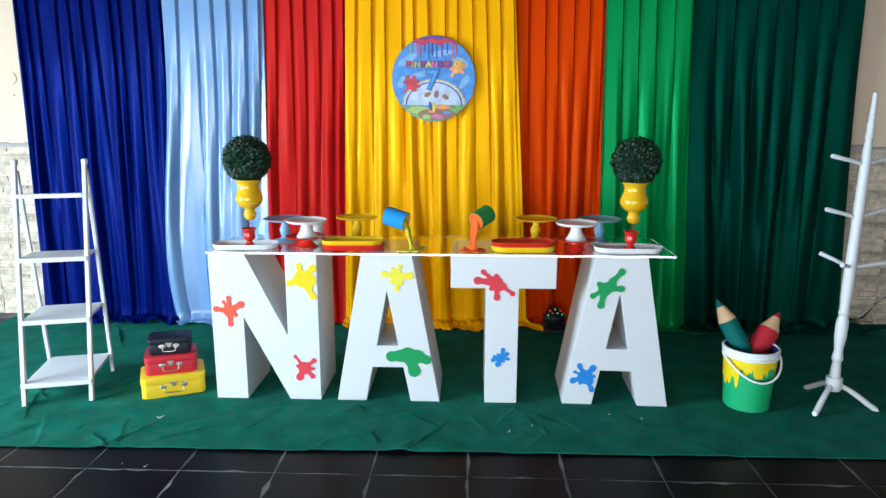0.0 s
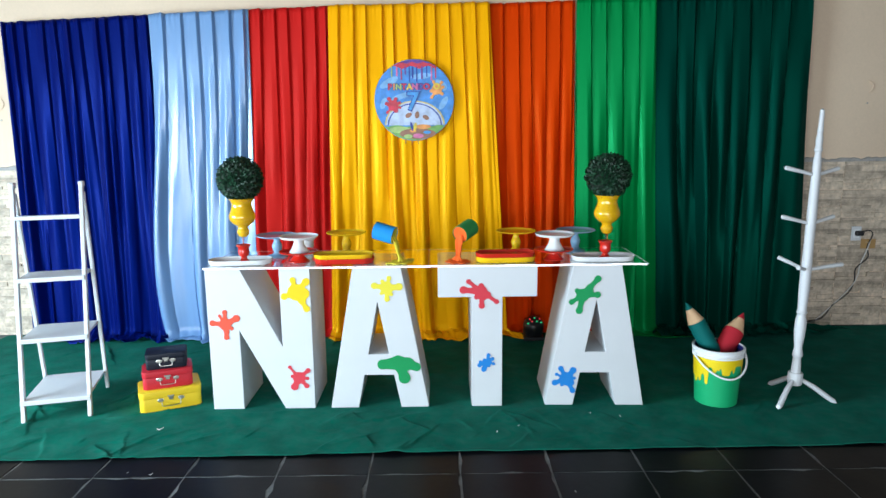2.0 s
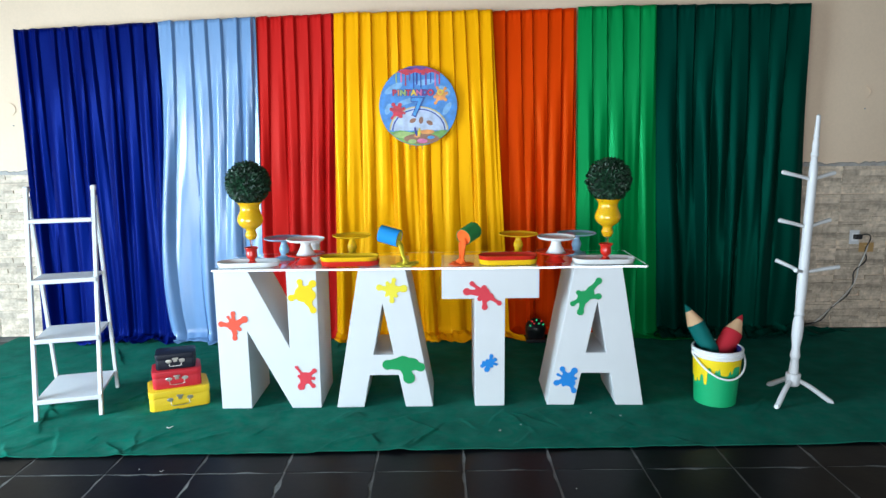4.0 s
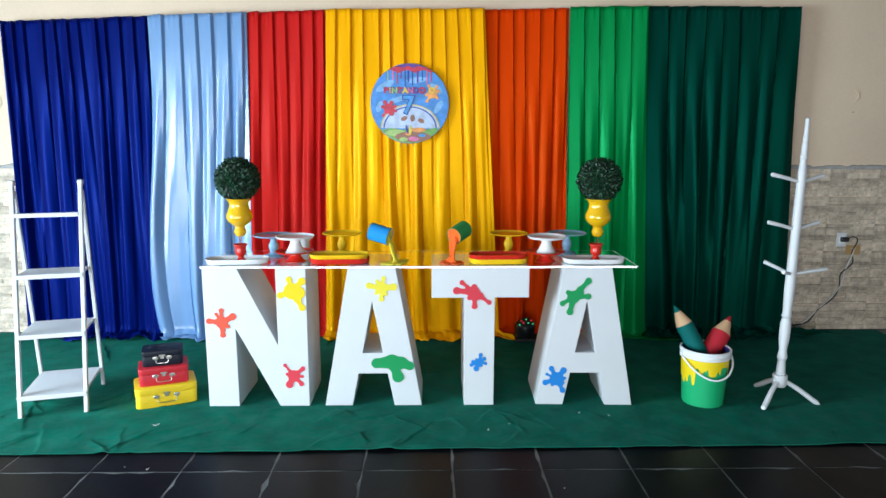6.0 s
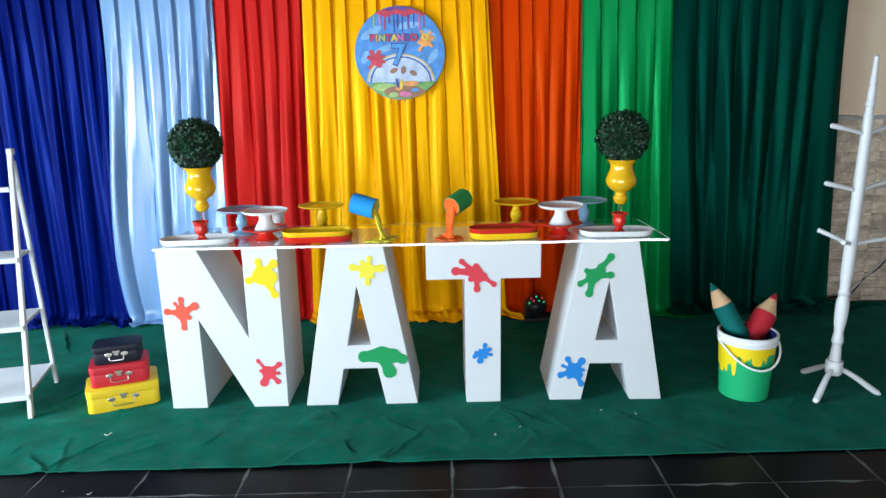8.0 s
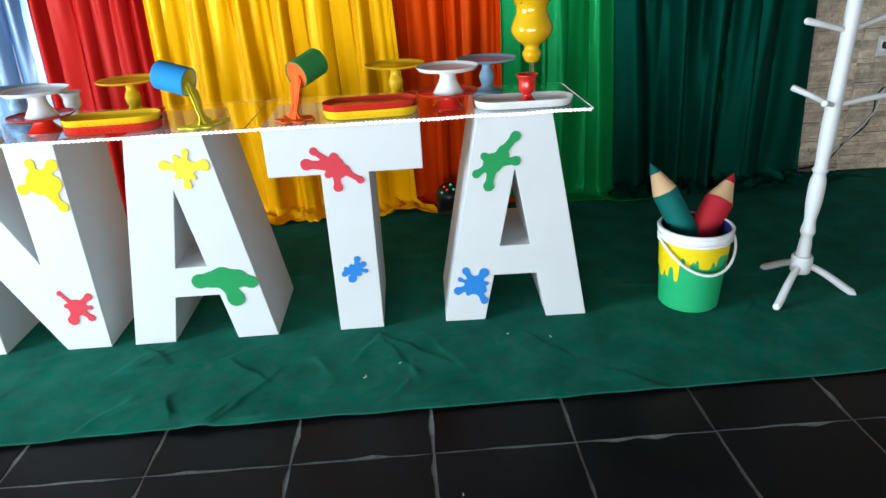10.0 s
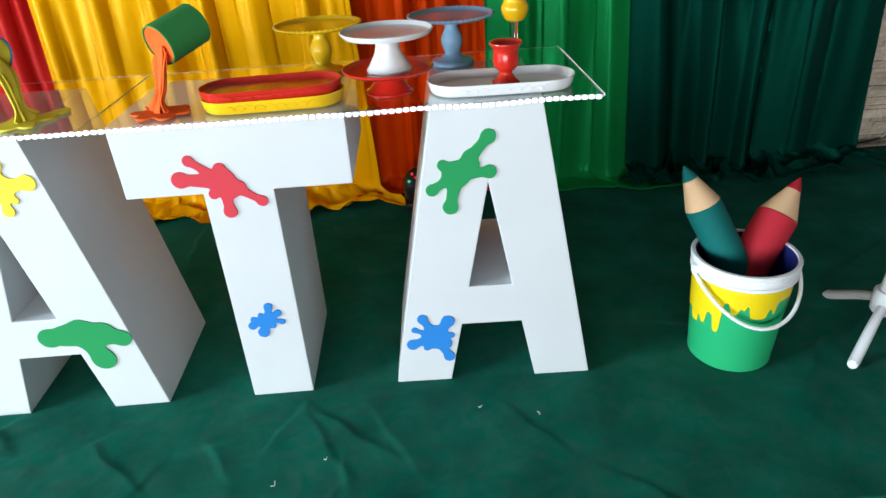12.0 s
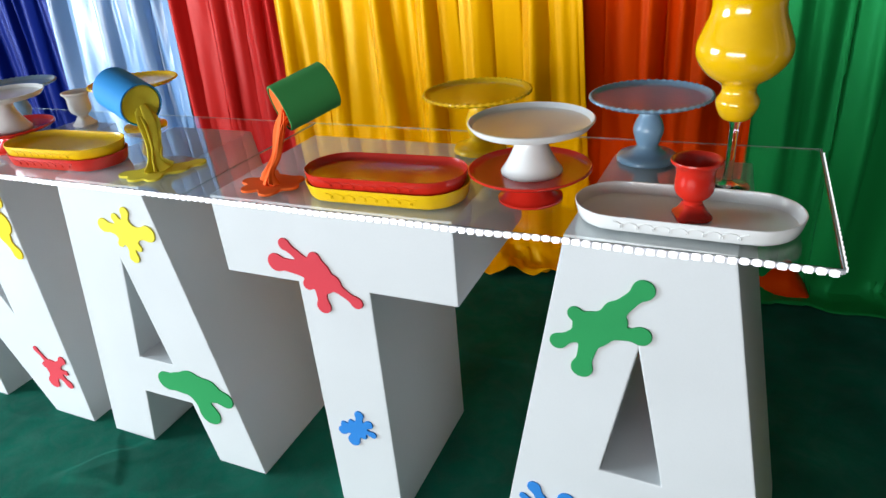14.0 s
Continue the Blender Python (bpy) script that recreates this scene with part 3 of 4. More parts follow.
for v in bead.verts:
    v.co = Vector([math.copysign(abs(c) ** 0.6, c) for c in v.co])
    v.co = Vector((v.co.x * 0.0066, v.co.y * 0.0042, v.co.z * 0.0058))
bead_mesh = bpy.data.meshes.new("bead")
bead.to_mesh(bead_mesh)
bead.free()
bead_mesh.shade_smooth()
bead_mesh.materials.append(M["pearl"])
for i in range(int((GX1 - GX0) / 0.0155) + 1):
    b = new("bead", bead_mesh)
    b.parent, b.location = strip, (GX0 + 0.004 + i * 0.0155, GY0 - 0.005, 0.004 + 0.0022 * noise.noise((i * 0.11, 2, 1)) - (0.0006 if i % 4 == 3 else 0))
for i in range(int((GY1 - GY0) / 0.0155)):
    b = new("bead", bead_mesh)
    b.parent, b.matrix_basis = strip, pose(GX1 + 0.004, GY0 + 0.008 + i * 0.0155, 0.004, 0, 0, 90) @ Matrix.Scale(0.72, 4)
TOP = GZ1 + 0.0005


# ---- things on the table ----
def ring_path(a, b, n=44, power=4.0):
    """A lozenge-rounded ring: stadium-like for a long a."""
    r = b
    pts = []
    for k in range(n):
        t = 2 * math.pi * k / n
        c, s = math.cos(t), math.sin(t)
        pts.append(((a - r) * (1 if c > 0 else -1 if c < 0 else 0) * min(1, abs(c) * 6) + r * c, r * s))
    return pts


def tray(name, m, material, label, a=0.166, b=0.073, tall=0.030, group="", deep=0.007):
    ob = thing(name, m, label, "serving tray", group)
    bm = bmesh.new()
    levels = ((0.80, 0.0), (0.90, 0.001), (0.94, 0.006), (1.0, tall - 0.004), (1.005, tall - 0.001), (0.99, tall), (0.965, tall - 0.001), (0.93, deep + (tall - deep) * 0.40), (0.88, deep + 0.0015), (0.80, deep))
    rings = []
    for s, z in levels:
        shrink = (1 - s) * b
        rings.append([bm.verts.new((x, y, z)) for x, y in ring_path(a - shrink, b - shrink)])
    n = len(rings[0])
    for p, q in zip(rings, rings[1:]):
        for k in range(n):
            bm.faces.new((p[k], p[(k + 1) % n], q[(k + 1) % n], q[k]))
    bm.faces.new(rings[0][::-1])
    bm.faces.new(rings[-1])
    bmesh.ops.recalc_face_normals(bm, faces=bm.faces[:])
    part("dish", bm, material, ob)
    scroll = []
    for k in range(97):
        q = 2 * math.pi * k / 12
        z = tall * 0.50 + 0.0056 * math.cos(q)
        scroll.append((-a * 0.56 + a * 1.12 * k / 96 + 0.0068 * math.sin(q), -b * (0.94 + 0.06 * (z - 0.006) / (tall - 0.010)) - 0.0001, z))
    relief = tube(scroll, 0.0010, 5)
    part("relief", relief, material, ob)
    return ob


def cake_stand(m, material, label, r, tall, foot, group="cake stands on the glass", dish=0.010, thick_stem=False):
    ob = thing("cake_stand", m, label, "cake stand", group)
    if thick_stem:
        stem = [(0, 0), (foot, 0), (foot, 0.004), (foot * 0.86, tall * 0.16), (foot * 0.62, tall * 0.42), (foot * 0.52, tall * 0.62), (foot * 0.56, tall * 0.78), (foot * 0.60, tall - 0.012), (0, tall - 0.012)]
    else:
        stem = [(0, 0), (foot, 0), (foot, 0.006), (foot * 0.92, 0.011), (foot * 0.58, 0.016), (foot * 0.36, 0.026), (foot * 0.40, 0.036), (foot * 0.50, tall * 0.46), (foot * 0.44, tall * 0.60), (foot * 0.30, tall * 0.74), (foot * 0.34, tall - 0.012), (0, tall - 0.012)]
    part("foot", lathe([stem[0], stem[1], *curve_round(stem[2:-1], 3), stem[-1]], 40), material, ob)
    plate = [(0, tall - 0.013), (r * 0.45, tall - 0.013), (r * 0.93, tall - dish * 0.6), (r, tall - 0.001), (r * 1.005, tall + 0.002), (r * 0.985, tall + 0.003), (r * 0.93, tall - dish * 0.35), (r * 0.86, tall - dish * 0.5), (0, tall - dish * 0.55)]
    part("plate", lathe(plate, 56), material, ob)
    if not thick_stem:
        n = 288
        part("beaded_rim", tube([(r * math.cos(2 * math.pi * k / n), r * math.sin(2 * math.pi * k / n), tall + 0.001) for k in range(n)], [0.0030 + 0.0012 * math.sin(2 * math.pi * k / 6) for k in range(n)], 6, closed=True), material, ob)
    return ob


def cup(m, material, label):
    ob = thing("egg_cup", m, label, "small cup", "small cups on the table")
    s = [(0.018, 0.006), (0.018, 0.012), (0.015, 0.022), (0.015, 0.030), (0.022, 0.036), (0.028, 0.045), (0.029, 0.058), (0.028, 0.074), (0.031, 0.084), (0.037, 0.091), (0.036, 0.095), (0.030, 0.090), (0.025, 0.075), (0.025, 0.055), (0.016, 0.044)]
    part("bowl", lathe([(0, 0.006), *curve_round(s, 3), (0, 0.040)], 36), material, ob)
    plinth = bmesh.new()
    levels = []
    for half, z in ((0.024, 0.0), (0.0262, 0.003), (0.0262, 0.007), (0.022, 0.011), (0.017, 0.017), (0.014, 0.024)):
        levels.append([plinth.verts.new((max(-half, min(half, 1.22 * half * math.cos(math.pi * k / 16))), max(-half, min(half, 1.22 * half * math.sin(math.pi * k / 16))), z)) for k in range(32)])
    for a, b in zip(levels, levels[1:]):
        for k in range(32):
            plinth.faces.new((a[k], a[(k + 1) % 32], b[(k + 1) % 32], b[k]))
    plinth.faces.new(levels[0][::-1])
    plinth.faces.new(levels[-1])
    part("plinth", plinth, material, ob)
    return ob


pairs = "oblong serving trays"
tray("serving_tray", pose(0.420, 0.078, TOP, 0, 0, 2), M["yellow_china"], "yellow glazed oblong tray under a red one", 0.160, 0.070, 0.029, pairs, 0.0155)
tray("serving_tray", pose(0.418, 0.080, TOP + 0.022, 0, 0, 3), M["red_china"], "red glazed oblong tray stacked on a yellow one", 0.158, 0.069, 0.028, pairs, 0.0155)
tray("serving_tray", pose(-0.434, 0.088, TOP, 0, 0, 2), M["red_china"], "red glazed oblong tray under a yellow one", 0.160, 0.070, 0.029, pairs, 0.0155)
tray("serving_tray", pose(-0.438, 0.090, TOP + 0.022, 0, 0, 3), M["yellow_china"], "yellow glazed oblong tray stacked on a red one", 0.158, 0.069, 0.028, pairs, 0.0155)
tray("serving_tray", pose(0.938, 0.083, TOP, 0, 0, -1), M["white_china"], "white glazed oblong tray with scroll relief, red cup on it", 0.168, 0.074, 0.027, pairs)
tray("serving_tray", pose(-0.983, 0.085, TOP, 0, 0, 5), M["white_china"], "white glazed oblong tray with scroll relief, red cup on it", 0.166, 0.073, 0.027, pairs)
cup(pose(0.949, 0.078, TOP + 0.0075, 0, 0, 20), M["red_china"], "small red glazed footed cup on a white tray")
cup(pose(-0.962, 0.080, TOP + 0.0075, 0, 0, 10), M["red_china"], "small red glazed footed cup on a white tray")
cup(pose(-0.668, 0.330, TOP), M["white_china"], "small white glazed footed cup on the glass")
for x, yy in ((0.682, 0.115), (-0.684, 0.132)):
    cake_stand(pose(x, yy, TOP), M["red_china"], "low red glazed cake stand under a white one", 0.105, 0.055, 0.056, thick_stem=True)
    cake_stand(pose(x + 0.004, yy - 0.002, TOP + 0.0500), M["white_china"], "low white glazed cake stand set on a red one", 0.104, 0.088, 0.052, dish=0.016, thick_stem=True)
cake_stand(pose(0.845, 0.345, TOP), M["blue_china"], "tall pale blue glazed cake stand", 0.108, 0.122, 0.056)
cake_stand(pose(-0.832, 0.272, TOP), M["blue_china"], "tall pale blue glazed cake stand", 0.108, 0.122, 0.056)
cake_stand(pose(0.506, 0.338, TOP), M["yellow_china"], "tall yellow glazed cake stand", 0.108, 0.122, 0.055)
cake_stand(pose(-0.456, 0.345, TOP), M["yellow_china"], "tall yellow glazed cake stand", 0.108, 0.122, 0.055)


def topiary(m, label):
    ob = thing("topiary", m, label, "topiary", "topiary balls in yellow vases")
    s = [(0.036, 0.0), (0.036, 0.002), (0.022, 0.004), (0.009, 0.010), (0.007, 0.030), (0.007, 0.105), (0.010, 0.118)]
    stem = part("glass_stem", lathe([(0, 0), *s, (0, 0.120)], 32), M["glass"], ob, "clear glass stem and foot")
    stem.visible_shadow = False
    v = [(0.008, 0.116), (0.022, 0.120), (0.031, 0.136), (0.033, 0.150), (0.026, 0.164), (0.030, 0.176), (0.052, 0.192), (0.068, 0.214), (0.071, 0.236), (0.062, 0.262), (0.054, 0.284), (0.054, 0.305), (0.064, 0.322), (0.070, 0.328), (0.068, 0.330), (0.058, 0.322), (0.050, 0.300)]
    part("vase", lathe([(0, 0.115), *curve_round(v, 4), (0, 0.298)], 48), M["vase"], ob, "glossy yellow vase")
    c = Vector((0, 0, 0.434))
    # added dark ball: its colour paints the shade between the leaves
    core = bmesh.new()
    bmesh.ops.create_icosphere(core, subdivisions=3, radius=0.108, matrix=Matrix.Translation(c))
    part("core", core, M["leaf_core"], ob)
    rng = random.Random(5)
    bm = bmesh.new()
    for _ in range(2700):
        d = Vector((rng.gauss(0, 1), rng.gauss(0, 1), rng.gauss(0, 1))).normalized()
        p = c + d * (0.101 + 0.016 * rng.random() + 0.004 * noise.noise(d * 5))
        t = d.orthogonal().normalized()
        t.rotate(Matrix.Rotation(rng.random() * 6.283, 3, d))
        lift = 0.35 + 0.9 * rng.random()
        tip = (t + d * lift).normalized()
        w = tip.cross(d).normalized()
        n = w.cross(tip)
        ln, wd = 0.016 + 0.008 * rng.random(), 0.0060
        a = bm.verts.new(p)
        b = bm.verts.new(p + tip * ln * 0.5 + w * wd + n * 0.0015)
        e = bm.verts.new(p + tip * ln - n * 0.001)
        f = bm.verts.new(p + tip * ln * 0.5 - w * wd + n * 0.0015)
        bm.faces.new((a, b, e))
        bm.faces.new((a, e, f))
    part("foliage", bm, M["leaf"], ob, "dark green boxwood leaves", smooth=False)["kind"] = "stuff"
    return ob


topi = topiary(pose(0.993, 0.232, TOP), "round boxwood topiary in a glossy yellow stemmed vase")
copy_thing(topi, pose(-1.013, 0.262, TOP, 0, 0, 130))


def pouring_can(m, name, label, mouth, way, length, radius, shell, paint, puddle, spread):
    """A tipped can held up by the foam paint that pours from it."""
    ob = thing(name, m, label, "craft paint can", "tipped craft paint cans")
    way = Vector(way).normalized()
    q = way.to_track_quat("Z", "Y").to_matrix().to_4x4()
    mm = Matrix.Translation(Vector(mouth) - way * length) @ q
    part("can", lathe([(0, 0), (radius - 0.002, 0), (radius, 0.002), (radius, length - 0.001), (radius - 0.001, length), (radius - 0.003, length), (radius - 0.004, length - 0.012), (radius - 0.004, length - 0.03)], 44, mm), shell, ob)
    part("paint_fill", lathe([(0, length - 0.03), (radius - 0.0042, length - 0.03), (radius - 0.0042, length - 0.003), (radius - 0.007, length - 0.0015), (radius * 0.6, length - 0.005), (radius * 0.3, length - 0.008), (0, length - 0.003)], 36, mm), paint, ob)
    px, py = puddle
    down = Vector((0, 0, -1))
    spill = Vector((way.x, way.y, 0)).normalized()
    across = spill.cross(down).normalized()
    lip = Vector(mouth) + (down + way * way.z).normalized() * radius * 0.62
    for k, (start, shift, wide, turned, reach) in enumerate(((0.15, 0.0, 0.021, 0.0, 0.010), (0.40, 0.011, 0.012, 0.6, 0.018), (0.35, -0.011, 0.012, -0.5, 0.015), (0.05, 0.004, 0.011, 0.2, 0.024), (0.55, -0.004, 0.010, -0.9, 0.020), (0.62, 0.013, 0.008, 1.1, 0.012))):
        top_pt = Vector(mouth).lerp(lip, start * 1.3) - way * 0.004 + across * shift * 0.8
        mid = lip + spill * (0.006 + reach * 0.45) + across * shift + down * 0.008
        waist = Vector((mid.x * 0.55 + px * 0.45, mid.y * 0.55 + py * 0.45, mid.z * 0.52)) + across * shift * 0.45 + spill * (reach * 0.25)
        low = Vector((px, py, 0.028)) + across * shift * 0.9 + spill * reach * 0.3
        end = Vector((px, py, 0.006)) + across * shift * 2.2 + spill * (reach * 1.6 - 0.016)
        part("paint_stream", ribbon([top_pt, mid, waist, low, end], [wide * 0.6, wide * 1.15, wide * 0.55, wide * 0.75, wide * 1.3], 0.0036, across, turned), paint, ob)
    loop = blob_outline(spread, 0.036, 0.012)
    pud = part("paint_puddle", slab([loop], 0.006, 0.002), paint, ob)
    pud.matrix_basis = pose(px, py, 0.006, -90, 0, 0)
    return ob


pouring_can(pose(-0.168, 0.084, TOP), "craft_can", "blue foam paint can pouring yellow paint", (0.002, 0.016, 0.138), (0.93, -0.27, -0.24), 0.112, 0.047, M["foam_sky"], M["foam_lemon"], (0.026, -0.014), [(-0.052, -0.034, 0.016), (-0.012, -0.046, 0.018), (0.030, -0.040, 0.014), (0.044, 0.018, 0.020), (0.058, 0.062, 0.018), (-0.024, 0.030, 0.012)])
pouring_can(pose(0.190, 0.072, TOP), "craft_can", "green foam paint can pouring orange paint", (-0.009, 0.042, 0.138), (-0.58, -0.76, -0.26), 0.112, 0.047, M["foam_leaf"], M["foam_orange"], (-0.018, -0.004), [(-0.056, -0.006, 0.014), (-0.030, -0.040, 0.016), (0.018, -0.046, 0.017), (0.046, -0.012, 0.015), (0.036, 0.024, 0.013), (-0.040, 0.042, 0.014)])


# ---- round printed panel on the curtain ----
def ink(name, colour, vary=0.38, scale=15):
    return mat("print_" + name, colour, 0.5, vary=vary, scale=scale, bump=0.5, bscale=24)


INK = {k: ink(k, c) for k, c in (("sky", (0.06, 0.24, 0.60)), ("cloud", (0.20, 0.42, 0.70)), ("red", (0.55, 0.03, 0.06)), ("purple", (0.14, 0.05, 0.26)), ("navy", (0.02, 0.05, 0.30)),
                                 ("pink", (0.65, 0.16, 0.34)), ("orange", (0.75, 0.30, 0.08)), ("yellow", (0.80, 0.58, 0.05)), ("green", (0.16, 0.36, 0.08)), ("lime", (0.36, 0.50, 0.16)),
                                 ("brown", (0.28, 0.13, 0.08)), ("blue", (0.06, 0.30, 0.65)), ("gold", (0.60, 0.48, 0.16)), ("pale", (0.48, 0.56, 0.74)))}
DISC_R = 0.272
panel = thing("round_panel", pose(-0.090, 1.262, 1.677), "round printed party panel with paint splashes and lettering", "wall panel")


def disc_loop(r, n=72):
    return [(r * math.cos(2 * math.pi * k / n), r * math.sin(2 * math.pi * k / n)) for k in range(n)]


def oval(cx, cz, a, b, n=32, turn=0.0):
    c, s = math.cos(turn), math.sin(turn)
    return [(cx + a * math.cos(t) * c - b * math.sin(t) * s, cz + a * math.cos(t) * s + b * math.sin(t) * c) for t in (2 * math.pi * k / n for k in range(n))]


def cap(z0, r=DISC_R - 0.003, up=True, n=30, wave=0.0):
    a0 = math.asin(z0 / r)
    a1 = math.pi - a0
    if not up:
        a0, a1 = a1 - 2 * math.pi, a0
    arc = [(r * math.cos(a0 + (a1 - a0) * k / n), r * math.sin(a0 + (a1 - a0) * k / n)) for k in range(n + 1)]
    x0, x1 = arc[-1][0], arc[0][0]
    return arc + [(x0 + (x1 - x0) * k / 16, z0 + wave * math.sin(k * 1.1)) for k in range(1, 16)]


def printed(name, loop, colour, layer, label=""):
    ob = part(name, slab([loop], 0.0006), INK[colour], panel, label, smooth=False)
    ob.location.y = -0.0008 * layer
    return ob


backing = part("backing", slab([disc_loop(DISC_R)], 0.012, 0.003), INK["sky"], panel, "blue printed cloth over a round board")
for cx, cz, a, b, t in ((-0.17, 0.12, 0.07, 0.025, 0.5), (0.18, 0.10, 0.05, 0.03, -0.6), (-0.08, 0.03, 0.08, 0.018, 0.3), (0.20, -0.02, 0.05, 0.02, 1.0), (-0.21, -0.02, 0.04, 0.02, 1.2), (0.05, 0.16, 0.07, 0.02, 0.1)):
    printed("cloud", oval(cx, cz, a, b, 24, t), "cloud", 1)
printed("top_band", cap(0.218, wave=0.010), "red", 2)
printed("top_band", cap(0.248, wave=0.006), "purple", 3)
for k, (x, z1, w, c) in enumerate(((-0.115, 0.165, 0.010, "pink"), (-0.085, 0.14, 0.007, "red"), (-0.058, 0.175, 0.009, "purple"), (-0.030, 0.125, 0.007, "navy"), (-0.008, 0.150, 0.012, "navy"), (0.020, 0.128, 0.008, "navy"), (0.055, 0.145, 0.012, "purple"), (0.088, 0.16, 0.008, "navy"), (0.120, 0.135, 0.009, "pink"), (0.148, 0.150, 0.008, "red"), (-0.150, 0.16, 0.008, "lime"))):
    printed("drip", [(x - w / 2, 0.225), (x - w / 2, z1), (x - w / 3, z1 - w / 2), (x + w / 3, z1 - w / 2), (x + w / 2, z1), (x + w / 2, 0.225)], c, 4)
for r0, r1, c in ((1.0, 0.95, "gold"), (0.95, 0.905, "pale"), (0.905, 0.86, "navy")):
    arc = []
    for r in (r0, r1):
        line = [(0.002 + 0.206 * r * math.cos(t), -0.168 + 0.166 * r * math.sin(t)) for t in (0.02 + 3.10 * k / 36 for k in range(37))]
        arc += line if r == r0 else line[::-1]
    printed("arch_stripe", arc, c, 3)
printed("arch_field", [(0.002 + 0.177 * math.cos(t), -0.168 + 0.1425 * math.sin(t)) for t in (3.1416 * k / 36 for k in range(37))], "pale", 2)
printed("hill", cap(-0.172, up=False, wave=0.006), "green", 5)
for cx, cz, a, b, c, lay in ((-0.10, -0.198, 0.075, 0.022, "lime", 6), (0.020, -0.225, 0.125, 0.036, "brown", 7), (-0.045, -0.243, 0.030, 0.014, "lime", 8), (0.025, -0.240, 0.036, 0.016, "pink", 8), (0.085, -0.216, 0.026, 0.011, "blue", 8), (0.060, -0.178, 0.050, 0.016, "orange", 8), (-0.012, -0.205, 0.022, 0.012, "orange", 8)):
    printed("paint_patch", oval(cx, cz, a, b), c, lay)
for cx, cz, t in ((-0.040, -0.100, 0.5), (0.018, -0.098, 1.4), (0.078, -0.116, -0.5)):
    printed("leaf_mark", oval(cx, cz, 0.024, 0.015, 20, t), "brown", 6)
printed("brush", oval(-0.020, -0.175, 0.008, 0.032, 16, 0.2), "navy", 9)
printed("brush", oval(0.004, -0.180, 0.010, 0.030, 16, -0.1), "yellow", 9)
for name, cx, cz, c, arms in (("red_splash", -0.145, -0.035, "red", [(-44, 14, 11), (-28, 46, 12), (18, 44, 12), (44, 18, 9), (20, -34, 14), (-40, -46, 8), (48, -14, 8)]),
                              ("orange_splash", 0.155, 0.070, "orange", [(-22, 52, 9), (34, 48, 9), (-40, -10, 9), (-36, -52, 10), (36, -30, 10), (44, 16, 9)])):
    ob = printed(name, blob_outline([(a * 0.001, b * 0.001, r * 0.001) for a, b, r in arms], 0.034), c, 8)
    ob.location.x, ob.location.z = cx, cz


def printed_text(name, text, size, x, z, colour, layer, bold=0.0):
    cu = bpy.data.curves.new(name, "FONT")
    cu.body, cu.size, cu.align_x, cu.extrude, cu.offset = text, size, "CENTER", 0.0004, bold
    tmp = bpy.data.objects.new(name, cu)
    scene.collection.objects.link(tmp)
    bpy.context.view_layer.update()
    me = bpy.data.meshes.new_from_object(tmp.evaluated_get(bpy.context.evaluated_depsgraph_get()))
    bpy.data.objects.remove(tmp)
    me.materials.clear()
    me.materials.append(INK[colour])
    ob = new(name, me)
    ob.parent, ob.matrix_basis = panel, pose(x, -0.0008 * layer, z, 90, 0, 0)
    return ob


for k, (ch, c) in enumerate(zip("PINTANDO", ("red", "orange", "lime", "red", "yellow", "pink", "purple", "red"))):
    printed_text("title_shadow", ch, 0.054, (-0.164, -0.136, -0.104, -0.068, -0.031, 0.006, 0.046, 0.086)[k], 0.072, "navy", 8.4, 0.0050)
    printed_text("title_letter", ch, 0.054, (-0.164, -0.136, -0.104, -0.068, -0.031, 0.006, 0.046, 0.086)[k], 0.072, c, 9, 0.0025)
printed_text("title_letter", "O", 0.052, 0.155, 0.074, "yellow", 10, 0.0025)
printed_text("title_numeral", "7", 0.172, -0.010, -0.066, "navy", 8, 0.008)
printed_text("title_numeral", "7", 0.165, -0.010, -0.062, "blue", 9, 0.003)
for x, t in ((-0.06, -0.4), (-0.02, 0.1), (0.02, 0.3)):
    spike = printed("paper_tip", [(x - 0.006, -0.26), (x + 0.018 * t, -0.302), (x + 0.006, -0.26)], "brown", 0)


# ---- ladder shelf ----
lad = thing("ladder_shelf", pose(-1.931, -0.105, 0.003, 0, 0, 15), "white painted wooden ladder shelf with three boards", "ladder shelf")
W, TZ, TV, BV = 0.155, 1.210, 0.265, 0.41
for sx in (-1, 1):
    part("front_leg", bar((sx * W, 0, 0), (sx * (W + 0.008), TV, TZ), 0.020, 0.028, 0.003), M["white"], lad)
    part("back_leg", bar((sx * (W + 0.002), BV, 0), (sx * (W + 0.008), TV + 0.018, TZ - 0.05), 0.018, 0.024, 0.003), M["white"], lad)
    cap_bm = box((0.026, 0.040, 0.030), (sx * (W + 0.008), TV + 0.004, TZ - 0.006), 0.006)
    part("leg_cap", cap_bm, M["white"], lad)
for z in (0.105, 0.415, 0.722):
    f0, f1 = TV * z / TZ, BV - (BV - TV) * z / TZ
    part("shelf", box((2 * W - 0.002, f1 - f0 + 0.03, 0.014), (0, (f0 + f1) / 2 - 0.008, z), 0.002), M["white"], lad)
    part("shelf_lip", box((2 * W + 0.018, 0.014, 0.024), (0, f0 - 0.020, z - 0.003), 0.003), M["white"], lad)
z = 1.035
part("top_bar", box((2 * W - 0.004, 0.034, 0.022), (0, TV * z / TZ, z), 0.003), M["white"], lad)


